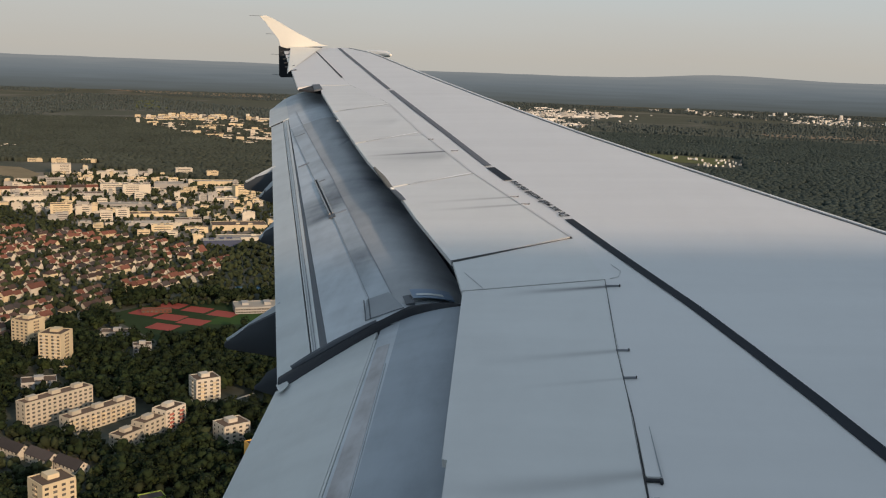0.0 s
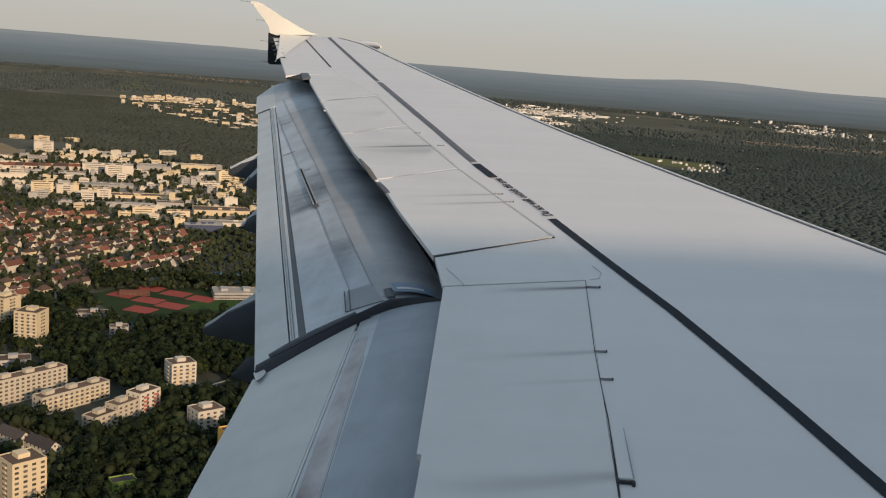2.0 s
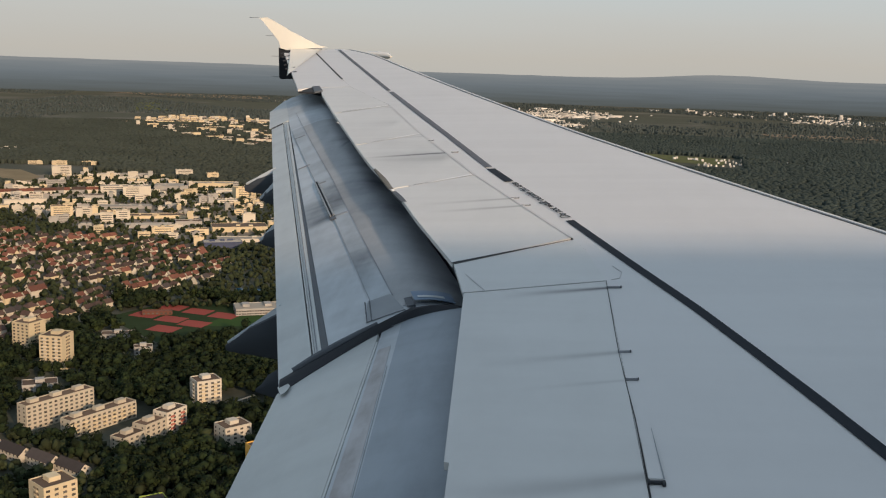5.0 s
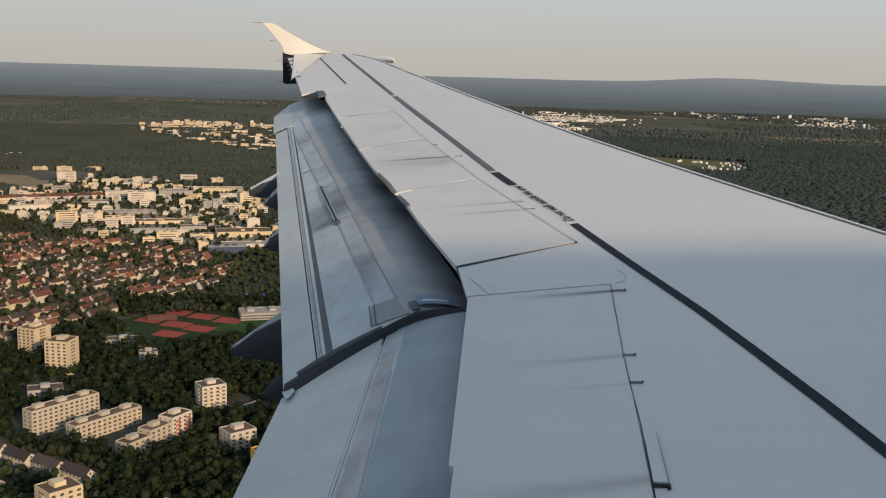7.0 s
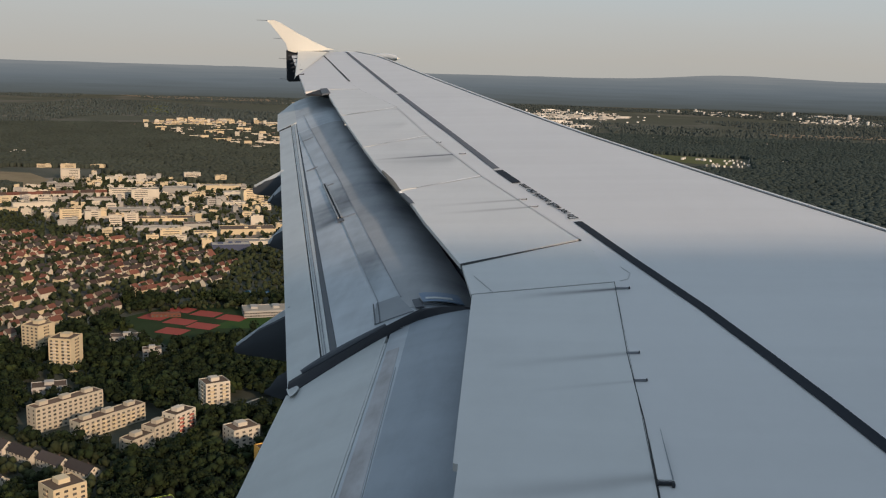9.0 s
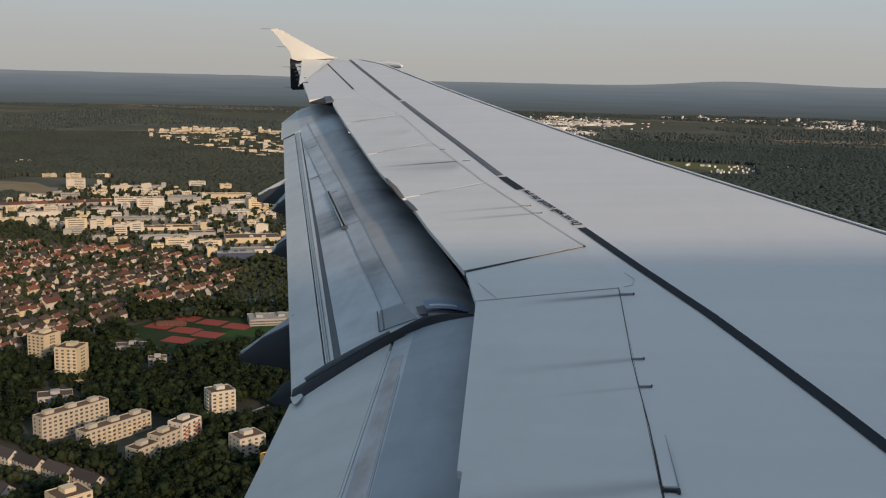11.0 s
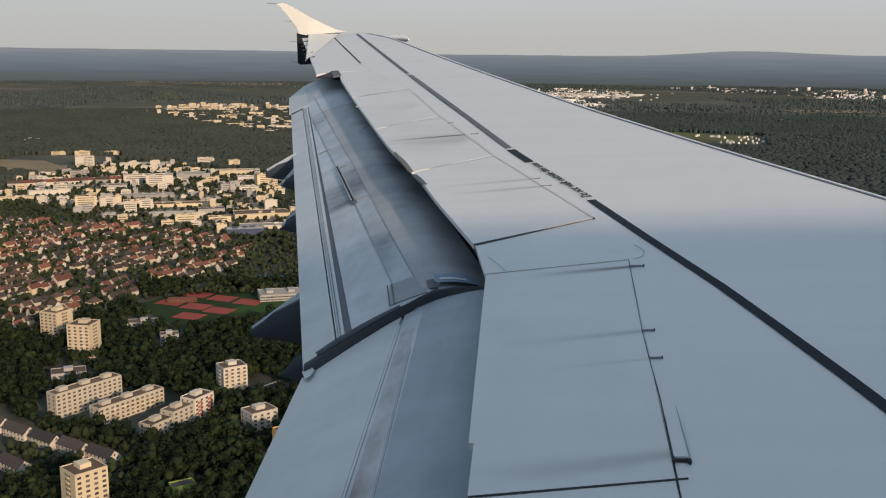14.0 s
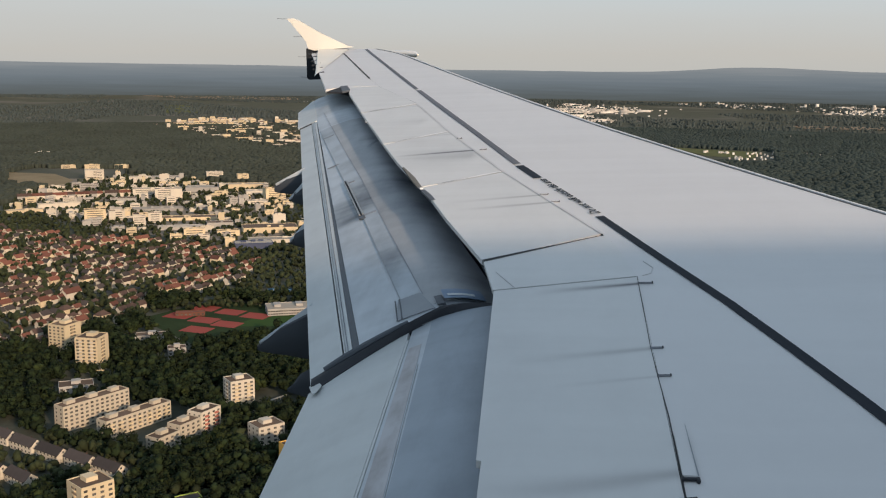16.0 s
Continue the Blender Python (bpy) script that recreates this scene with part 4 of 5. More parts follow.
def scatter(name, spots, kinds, mat, label, category, size=(0.75, 1.25)):
    """Many trees as one mesh, at true spots (x, y)."""
    spots = np.asarray(spots) - (13.0, 0.0)
    d = np.hypot(spots[:, 0], spots[:, 1])
    s = np.where(d <= LIMIT, 1.0, (LIMIT + REACH * (1 - np.exp(-(d - LIMIT) / REACH))) / d)
    which = rng.integers(len(kinds), size=len(spots))
    turn, k = rng.uniform(0, 6.283, len(spots)), s * rng.uniform(*size, len(spots))
    tall = rng.uniform(0.93, 1.1, len(spots))
    vs, fs, n = [], [], 0
    for i, (v, f) in enumerate(kinds):
        w = which == i
        c, q = (np.cos(turn[w]) * k[w])[:, None], (np.sin(turn[w]) * k[w])[:, None]
        x = v[None, :, 0] * c - v[None, :, 1] * q + (EYE_X + spots[w, 0] * s[w])[:, None]
        y = v[None, :, 0] * q + v[None, :, 1] * c + (EYE_Y + spots[w, 1] * s[w])[:, None]
        z = v[None, :, 2] * (k[w] * tall[w])[:, None] + (EYE_Z * (1 - s[w]))[:, None]
        vs.append(np.stack([x, y, z], 2).reshape(-1, 3))
        fs.append((f[None] + (np.arange(w.sum()) * len(v))[:, None, None]).reshape(-1, 3) + n)
        n += len(vs[-1])
    return mesh_from(name, np.concatenate(vs), np.concatenate(fs), mat, "stuff", label, category)


def inside(x, y, poly):
    hit = np.zeros(np.shape(x), dtype=bool)
    for (x1, y1), (x2, y2) in zip(poly, poly[1:] + poly[:1]):
        if y1 != y2:
            hit ^= ((y1 > y) != (y2 > y)) & (x < (x2 - x1) * (y - y1) / (y2 - y1) + x1)
    return hit


TAKEN = []          # round spots kept free of trees and houses: x, y, radius


def free(x, y, r=0.0):
    ok = np.ones(np.shape(x), dtype=bool)
    for a, b, c in TAKEN:
        ok &= (x - a) ** 2 + (y - b) ** 2 > (c + r) ** 2
    return ok


def spread(n, turn0, turn1, d0, d1):
    """n random spots in a sector of the land, turn to the tail side positive."""
    a, d = np.radians(rng.uniform(turn0, turn1, n)), np.sqrt(rng.uniform(d0 ** 2, d1 ** 2, n))
    return -d * np.sin(a), d * np.cos(a), d


# ---- buildings ----
def plain(bm, mat):
    me = bpy.data.meshes.new("piece")
    bm.to_mesh(me)
    bm.free()
    me.materials.append(mat)
    return me


WINDOW_MESH = plain(box(Matrix.Diagonal((1.3, 0.12, 1.35, 1))), PANE)
WIDE_WINDOW = plain(box(Matrix.Diagonal((2.2, 0.12, 1.4, 1))), PANE)


def gable_walls(l, w, h, rise):
    bm = bmesh.new()
    b = [bm.verts.new(p) for p in ((-l / 2, -w / 2, -1), (l / 2, -w / 2, -1), (l / 2, w / 2, -1), (-l / 2, w / 2, -1))]
    t = [bm.verts.new(p) for p in ((-l / 2, -w / 2, h), (l / 2, -w / 2, h), (l / 2, w / 2, h), (-l / 2, w / 2, h))]
    r = [bm.verts.new((-l / 2, 0, h + rise)), bm.verts.new((l / 2, 0, h + rise))]
    bm.faces.new((b[0], b[1], t[1], t[0]))
    bm.faces.new((b[2], b[3], t[3], t[2]))
    bm.faces.new((b[1], b[2], t[2], r[1], t[1]))
    bm.faces.new((b[3], b[0], t[0], r[0], t[3]))
    return bm


def gable_roof(l, w, h, rise, over=0.5, thick=0.3):
    bm = bmesh.new()
    k = rise / (w / 2)
    sect = [(-w / 2 - over, h - over * k), (0, h + rise), (w / 2 + over, h - over * k), (w / 2 + over, h - over * k + thick), (0, h + rise + thick), (-w / 2 - over, h - over * k + thick)]
    ends = [[bm.verts.new((x, y, z + 0.02)) for y, z in sect] for x in (-l / 2 - over, l / 2 + over)]
    for i in range(6):
        bm.faces.new((ends[0][i], ends[0][(i + 1) % 6], ends[1][(i + 1) % 6], ends[1][i]))
    bm.faces.new((ends[0][0], ends[0][5], ends[0][4], ends[0][1]))
    bm.faces.new((ends[0][1], ends[0][4], ends[0][3], ends[0][2]))
    bm.faces.new((ends[1][0], ends[1][1], ends[1][4], ends[1][5]))
    bm.faces.new((ends[1][1], ends[1][2], ends[1][3], ends[1][4]))
    bmesh.ops.recalc_face_normals(bm, faces=bm.faces)
    return bm


def hip_roof(l, w, h, rise, over=0.5):
    bm = bmesh.new()
    e = [bm.verts.new(p) for p in ((-l / 2 - over, -w / 2 - over, h), (l / 2 + over, -w / 2 - over, h), (l / 2 + over, w / 2 + over, h), (-l / 2 - over, w / 2 + over, h))]
    k = max(0.3, l / 2 - w / 2)
    r = [bm.verts.new((-k, 0, h + rise)), bm.verts.new((k, 0, h + rise))]
    for f in ((e[0], e[1], r[1], r[0]), (e[1], e[2], r[1]), (e[2], e[3], r[0], r[1]), (e[3], e[0], r[0]), (e[3], e[2], e[1], e[0])):
        bm.faces.new(f)
    return bm


HOUSE_KINDS = []
for l, w, h, rise, wall, roof, hip in ((9, 7.5, 5.8, 3.6, 0, 0, 0), (10.5, 8.2, 6.4, 3.8, 0, 1, 0), (9, 9, 6.2, 3.6, 0, 1, 1), (14, 9, 7.4, 4.2, 1, 0, 0), (10.5, 8.5, 6.2, 4.2, 0, 2, 0), (22, 10, 8.4, 4.4, 0, 0, 0), (14, 11, 6.6, 4.6, 1, 1, 1), (26, 10.5, 8.8, 4.6, 2, 1, 0), (23, 9.5, 5.8, 3.8, 0, 2, 0)):
    if l < 20:
        l, w, h, rise = 0.98 * l, 0.92 * w, 0.92 * h, 0.90 * rise
    words = ("white", "cream", "grey")[wall] + " plaster house with a " + ("red", "brown", "dark")[roof] + " tiled " + ("hipped" if hip else "gabled") + " roof"
    bm = gable_walls(l, w, h, 0.01 if hip else rise)
    walls, roofs = plain(bm, PLASTER[wall]), plain(hip_roof(l, w, h, rise) if hip else gable_roof(l, w, h, rise), TILES[roof])
    stack = plain(box(sized(l * 0.22, 0.6, h + rise * 0.85, 0.7, 0.7, 2.6)), TILES[1])
    HOUSE_KINDS.append((words, walls, roofs, stack, l, w, h, rise))


def house(x, y, turn, kind, windows=False):
    words, walls, roofs, stack, l, w, h, rise = HOUSE_KINDS[kind]
    ob = thing("house", words, "house", land_pose(x, y, turn), "houses of the town")
    shared("wall", walls, ob)
    shared("roof", roofs, ob)
    shared("chimney", stack, ob)
    if windows:
        n = max(2, int(l / 3.6))
        for side in (-1, 1):
            for z in (1.7, 4.5):
                for i in range(n):
                    shared("window", WINDOW_MESH, ob, pose(-l / 2 + (i + 0.5) * l / n, side * w / 2, z))
            for z, k in ((1.7, 0.22), (4.5, 0.22), (h + rise * 0.3, 0.0)):
                shared("window", WINDOW_MESH, ob, pose(side * l / 2, k * w, z, 0, 0, 90))
    return ob


def flat_block(name, x, y, turn, l, w, storeys, wall, label, category, windows=True, group="", roof=None, house_top=True, balcony=None, pitch=2.9, every=4.1):
    """A flat-roofed block: walls, roof with parapet, lift houses, windows storey by storey, balconies on one long side."""
    h = storeys * pitch + 0.8
    ob = thing(name, label, category, land_pose(x, y, turn), group)
    bm = bmesh.new()
    box_into(bm, sized(0, 0, h / 2 - 1, l, w, h + 2))
    for sx, sy, px, py in ((l, 0.35, 0, w / 2 - 0.175), (l, 0.35, 0, -w / 2 + 0.175), (0.35, w, l / 2 - 0.175, 0), (0.35, w, -l / 2 + 0.175, 0)):
        box_into(bm, sized(px, py, h + 0.35, sx + 0.02, sy + 0.02, 0.75))
    part("wall", bm, wall, ob)
    part("roof", box(sized(0, 0, h + 0.06, l - 0.8, w - 0.8, 0.16)), roof or GRAVEL, ob)
    if house_top:
        n = max(1, int(l / 18))
        for i in range(n):
            part("lift_house", box(sized(-l / 2 + (i + 0.5) * l / n, 0.08 * w, h + 1.4, min(7, l * 0.35), w * 0.42, 2.8)), wall, ob)
    if windows:
        nl, nw = max(2, int(l / every)), max(2, int(w / every))
        for k in range(storeys):
            z = pitch * (k + 0.55) + 0.3
            for i in range(nl):
                for side in (-1, 1):
                    shared("window", WIDE_WINDOW, ob, pose(-l / 2 + (i + 0.5) * l / nl, side * w / 2, z))
            for i in range(nw):
                if i in (0, nw - 1) and nw > 3:
                    continue
                for side in (-1, 1):
                    shared("window", WINDOW_MESH, ob, pose(side * l / 2, -w / 2 + (i + 0.5) * w / nw, z, 0, 0, 90))
    if storeys >= 7 and l < 30:
        rail = plain(box(sized(0, 0, 0, 0.9, 3.6, 1.0)), wall)
        for side in (-1, 1):
            part("loggia", box(sized(side * l / 2, 0, h / 2 - 0.4, 0.3, 3.4, h - 1.6)), LOGGIA, ob, "shaded brownish loggia column")
            for k in range(1, storeys):
                shared("balcony", rail, ob, pose(side * (l / 2 + 0.3), 0, pitch * k + 0.75))
    if balcony:
        me = plain(box(sized(0, 0, 0, 3.4, 1.3, 1.1)), balcony)
        for k in range(1, storeys):
            for i in range(max(1, int(l / 8))):
                shared("balcony", me, ob, pose(-l / 2 + (i + 0.5) * l / max(1, int(l / 8)), -w / 2 - 0.6, pitch * k + 0.7))
    TAKEN.append((x, y, max(l, w) * 0.55 + 3))
    TAKEN.append((x + 4, y - 13, max(l, w) * 0.45))
    return ob


# high blocks and slabs among the trees
flat_block("tower_block", -449, 802, -14, 19, 20, 9, PLASTER[1], "pale cream concrete tower block with a flat roof", "tower block", group="tower blocks")
flat_block("tower_block", -399, 757, 0, 20, 20, 10, PLASTER[1], "pale cream concrete tower block with a flat roof", "tower block", group="tower blocks", balcony=PLASTER[0])
flat_block("tower_block", -246, 693, 41, 19, 16, 7, PLASTER[0], "white tower block with cream window bays", "tower block", group="tower blocks", balcony=PLASTER[1])
flat_block("tower_block", -251, 476, 55, 19, 17, 10, PLASTER[1], "pale tower block with a brown roof and lift house", "tower block", group="tower blocks")
flat_block("slab_block", -337, 640, 63, 55, 11, 6, PALE, "long cream white slab of flats with lift houses", "slab block", group="slab blocks")
flat_block("slab_block", -302, 634, 64, 56, 11, 4, PALE, "long low cream white slab of flats with balconies", "slab block", group="slab blocks", balcony=PLASTER[1])
flat_block("slab_block", -266, 601, 70, 20, 12, 3, PALE, "stepped cream white slab of flats, lower wing", "slab block", group="slab blocks")
flat_block("slab_block", -259, 620, 70, 20, 12, 4, PALE, "stepped cream white slab of flats, middle wing", "slab block", group="slab blocks")
flat_block("slab_block", -252, 639, 70, 20, 13, 5, PLASTER[0], "stepped slab of flats with red balconies", "slab block", group="slab blocks", balcony=ROSE)
flat_block("tower_block", -202, 626, 48, 20, 16, 4, PLASTER[0], "low white block with terraces on its roof", "low block", group="slab blocks")
flat_block("low_hall", -383, 700, 30, 26, 16, 2, PLASTER[2], "low grey hall with roof lights among trees", "hall")
flat_block("low_hall", -390, 853, 20, 30, 14, 2, PLASTER[2], "low grey hall under trees", "hall")
flat_block("low_hall", -345, 806, 24, 16, 11, 3, PLASTER[2], "small grey block under trees", "hall")
flat_block("low_hall", -300, 990, 24, 46, 30, 2, PLASTER[2], "grey flat-roofed sports hall with a pale roof", "hall", roof=PALE_ROOF, every=2.6)
flat_block("low_hall", -395, 955, 20, 30, 8, 1, TILES[0], "red-roofed clubhouse beside the tennis courts", "hall", roof=TILES[0], house_top=False)
flat_block("lime_block", -211, 513, 40, 14, 9, 2, LIME, "lime green low house with a dark roof", "house", roof=TILES[2], house_top=False)
flat_block("red_tower", -1160, 1480, 20, 22, 14, 14, PLASTER[0], "white office tower with a red side", "tower block", group="tower blocks")

flat_block("tower_block", -160, 563, 44, 18, 17, 8, OCHRE, "ochre yellow tower block with a flat roof", "tower block", group="tower blocks", balcony=PLASTER[1])
flat_block("tower_block", -96, 572, -20, 18, 17, 12, PLASTER[0], "white tower block with red balconies", "tower block", group="tower blocks", balcony=ROSE)
flat_block("tower_block", -52, 530, 50, 17, 16, 10, PLASTER[1], "cream tower block with an ochre side", "tower block", group="tower blocks", balcony=OCHRE)
flat_block("tower_block", -175, 684, 28, 15, 15, 8, PLASTER[0], "white tower block with a reddish roof", "tower block", group="tower blocks")
flat_block("tower_block", -88, 718, 28, 18, 14, 8, PLASTER[1], "pair of cream blocks of flats", "tower block", group="tower blocks")
flat_block("tower_block", -13, 696, 28, 15, 14, 7, PLASTER[0], "white block with red panels", "tower block", group="tower blocks", balcony=ROSE)
flat_block("tower_block", 15, 760, 28, 18, 16, 11, PLASTER[1], "pale cream concrete tower block with a flat roof", "tower block", group="tower blocks", balcony=PLASTER[0])
flat_block("tower_block", 52, 828, 28, 18, 15, 8, PLASTER[0], "white block of flats with a reddish roof", "tower block", group="tower blocks")
flat_block("tower_block", -487, 702, 24, 15, 14, 9, OCHRE, "yellow-green tower block beside the park", "tower block", group="tower blocks")

walkway = thing("covered_walkway", "thin pale covered walkway between the tower blocks", "walkway", land_pose(-221, 703, 63))
part("canopy", box(sized(0, 0, 3.2, 27, 2.2, 0.3), 0.1), PALE_ROOF, walkway)
for k in range(5):
    part("post", box(sized(-12 + 6 * k, 0, 1.5, 0.3, 0.3, 3.2)), PLASTER[2], walkway)
TAKEN += [(-221, 703, 14), (-214, 690, 10)]

# railway with a station and a red train
RAIL_STRIP = [(40, 500), (175, 730), (205, 720), (75, 490)]
ribbon("railway", [(45, 470), (120, 600), (190, 725), (260, 850)], 22, ASPHALT, "dark railway bed with tracks", "railway")
for off in (-6, -2, 2, 6):
    ribbon("rail_track", [(45 + off, 470), (120 + off, 600), (190 + off, 725), (260 + off, 850)], 1.6, GRAVEL, "rusty rail track on gravel", "track", 0.6)
flat_block("station_building", 92, 590, 60, 26, 9, 2, PLASTER[0], "white station building beside the railway", "station", house_top=False)
train = thing("train", "red regional train standing at the platform", "train", land_pose(124, 572, 60), "trains")
for k in range(3):
    car = part("carriage", box(sized(-27 + 27 * k, 0, 2.6, 26, 3, 3.6), 0.35), ROSE, train, "red carriage")
    part("window_strip", box(sized(-27 + 27 * k, 0, 3.0, 23, 3.06, 0.9)), PANE, car)
    part("carriage_roof", box(sized(-27 + 27 * k, 0, 4.5, 25, 2.4, 0.3), 0.1), GRAVEL, car)

# terraces of row houses
GARDENS = []
for i, (x, y) in enumerate(((-378, 592), (-353, 580), (-328, 569), (-303, 560), (-279, 551), (-400, 562), (-375, 549), (-350, 538), (-325, 528), (-425, 615), (-402, 604))):
    house(x, y, -24 - 0.7 * i, 8, True)
    TAKEN.append((x, y, 14))
    GARDENS.append((x + 8, y - 22, 15))

# terrace rows and a long low hall beside the works
for k in range(14):
    x, y = -1075 + 44 * (k % 4) + 10 * (k // 4), 1770 + 32 * (k % 4) - 14 * (k // 4) + (k // 4) * 22
    house(x, y, 30 + (k % 3), 5 if k % 3 else 7)
    TAKEN.append((x, y, 15))
TAKEN += [(-1230, 2110, 75), (-1190, 2050, 60), (-1290, 2190, 60)]

# streets of the town, then its houses along them
patch("works_yard", [(-1043, 1700), (-1280, 2200), (-1126, 2260), (-640, 1930), (-460, 1520), (-480, 1350), (-640, 1425), (-800, 1500)], YARD, "brownish paved yards between works buildings", "yard", 0.2)
TOWN = [(-1500, 1750), (-849, 1400), (-617, 1372), (-424, 1290), (-400, 1130), (-418, 1051), (-470, 1010), (-430, 930), (-484, 800), (-560, 770), (-900, 700), (-1500, 1000)]
ST = radians(72)
along_street, across = Vector((math.cos(ST), math.sin(ST))), Vector((-math.sin(ST), math.cos(ST)))
lots = []
kept = list(TAKEN)
for j in range(-10, 46):
    if j % 7 == 5:
        continue
    red = rng.random() < 0.5
    for i in range(-42, 62):
        o = Vector((-560, 1060)) + along_street * (i * 13.6 + rng.uniform(-1.2, 1.2)) + across * (j * 25.0 + rng.uniform(-1.5, 1.5))
        x, y = o
        if i % 13 == 0 or not inside(x, y, TOWN) or math.atan2(-x, y) > radians(42) or rng.random() < 0.2:
            continue
        if any((x - a) ** 2 + (y - b) ** 2 < (c + 5) ** 2 for a, b, c in kept):
            continue
        kind = int(rng.choice(8, p=(0.24, 0.24, 0.13, 0.06, 0.24, 0.01, 0.07, 0.01)))
        if red and y > 1050 and rng.random() < 0.7:
            kind = 0 if rng.random() < 0.75 else 3
        lots.append((x, y, 72 + (90 if rng.random() < 0.16 else 0) + rng.uniform(-3, 3), kind))
        TAKEN.append((x, y, 5.2))
lots.sort(key=lambda r: r[0] ** 2 + r[1] ** 2)
for r in lots[:275]:
    house(*r)
for name, slot, mats in (("town_walls", 1, PLASTER), ("town_roofs", 2, TILES)):
    for mat in mats:
        vs, fs, n = [], [], 0
        for x, y, turn, kind in lots[275:]:
            me = HOUSE_KINDS[kind][slot]
            if me.materials[0] != mat:
                continue
            m = land_pose(x, y, turn)
            vs += [tuple(m @ v.co) for v in me.vertices]
            fs += [tuple(n + i for i in p.vertices) for p in me.polygons]
            n = len(vs)
        if vs:
            me = bpy.data.meshes.new(name)
            me.from_pydata(vs, [], fs)
            me.materials.append(mat)
            tagged(new(name, me), "walls of the town's farther houses" if slot == 1 else "tiled roofs of the town's farther houses", "houses", "", "stuff")
for j in range(-9, 40, 7):
    o = Vector((-560, 1060)) + across * (j * 25.0 + 1)
    line = [tuple(o + along_street * d) for d in range(-480, 720, 40)]
    line = [p for p in line if inside(p[0], p[1], TOWN)]
    if len(line) > 2:
        ribbon("road", line, 8, ASPHALT, "grey asphalt street between houses", "road")
ribbon("road", [(-800, 1360), (-731, 1276), (-547, 1061), (-470, 985)], 10, ASPHALT, "grey asphalt street between houses", "road")
ribbon("road", [(-990, 1430), (-936, 1516), (-858, 1674), (-800, 1800), (-720, 1990)], 12, PAVED, "pale concrete road past the works", "road", 0.5)
ribbon("road", [(-870, 1640), (-700, 1500), (-560, 1420), (-440, 1380)], 10, PAVED, "pale concrete road past the works", "road", 0.5)

# works and offices behind the town
WORKS = [(-1043, 1640), (-1140, 1900), (-1120, 2120), (-1134, 2300), (-869, 2175), (-638, 2081), (-551, 1874), (-420, 1500), (-430, 1340), (-640, 1390), (-800, 1480)]


def works_building(x, y, turn, l, w, st, wall, roof, glazed=0.62):
    """A flat-roofed works building: walls with parapet, roof, window bands by storey, roof units."""
    h = st * 3.6 + 1
    ob = thing("works_building", ("low" if st < 3 else "tall") + " pale flat-roofed works building with window bands", "building", land_pose(x, y, turn), "works buildings")
    bm = box(sized(0, 0, h / 2 - 1, l, w, h + 2))
    for sx, sy, px, py in ((l, 0.5, 0, w / 2), (l, 0.5, 0, -w / 2), (0.5, w, l / 2, 0), (0.5, w, -l / 2, 0)):
        box_into(bm, sized(px, py, h + 0.4, sx + 0.06, sy + 0.06, 0.9))
    bands = rng.uniform(0.6, 0.94)
    if 24 < l < 60 and rng.random() < 0.5:
        k = rng.uniform(0.25, 0.45)
        box_into(bm, sized((0.5 - k / 2) * l * rng.choice((-1, 1)), 0, h * 0.7 - 1, k * l, w + rng.uniform(4, 12), h * 0.6 + 2))
    part("wall", bm, wall, ob)
    part("roof", box(sized(0, 0, h + 0.1, l - 0.8, w - 0.8, 0.2)), roof, ob)
    for q in range(st if rng.random() < glazed else 0):
        for side in (-1, 1):
            part("window_band", box(sized(0, side * w / 2, q * 3.6 + 2.2, l * bands, 0.16, 1.1)), PANE, ob)
    for q in range(int(rng.integers(1, 3 + int(l > 40)))):
        part("roof_unit", box(sized(rng.uniform(-0.35, 0.35) * l, rng.uniform(-0.3, 0.3) * w, h + 1.2, rng.uniform(3, 8), rng.uniform(3, 6), 2.2)), wall, ob)
    TAKEN.append((x, y, max(l, w) * 0.5))


W0, W1, W2 = PLASTER
# long slabs and cubes at the edge of the wood
for row in ((-1329, 2397, 18, 38, 14, 2, W1, GRAVEL), (-1261, 2389, 24, 36, 14, 3, W1, GRAVEL), (-1205, 2437, 14, 34, 14, 2, W1, GRAVEL), (-1137, 2164, 30, 42, 24, 6, W0, PALE_ROOF), (-867, 2228, 26, 38, 22, 5, W0, PALE_ROOF),
            (-784, 2190, 26, 26, 20, 5, W1, GRAVEL), (-619, 1909, 34, 36, 26, 6, W1, GRAVEL), (-883, 1897, 26, 54, 26, 4, W0, PALE_ROOF), (-815, 1850, 26, 52, 30, 6, W0, PALE_ROOF)):
    works_building(*row, 0.85)
# offices with window bands
for row in ((-805, 1535, 30, 34, 18, 6, W1, GRAVEL), (-775, 1552, 30, 26, 16, 5, W0, GRAVEL), (-722, 1525, 26, 20, 14, 4, W0, PALE_ROOF), (-702, 1542, 26, 22, 14, 5, W0, GRAVEL), (-591, 1439, 26, 32, 14, 3, W1, PALE_ROOF),
            (-543, 1457, 26, 34, 14, 2, W1, GRAVEL), (-1048, 1972, 26, 38, 16, 3, W2, TILES[1]), (-734, 1923, 26, 26, 14, 3, W1, GRAVEL), (-655, 1798, 26, 26, 14, 4, W2, TILES[1]), (-969, 1749, 26, 24, 12, 3, W0, TILES[0])):
    works_building(*row, 1.0)
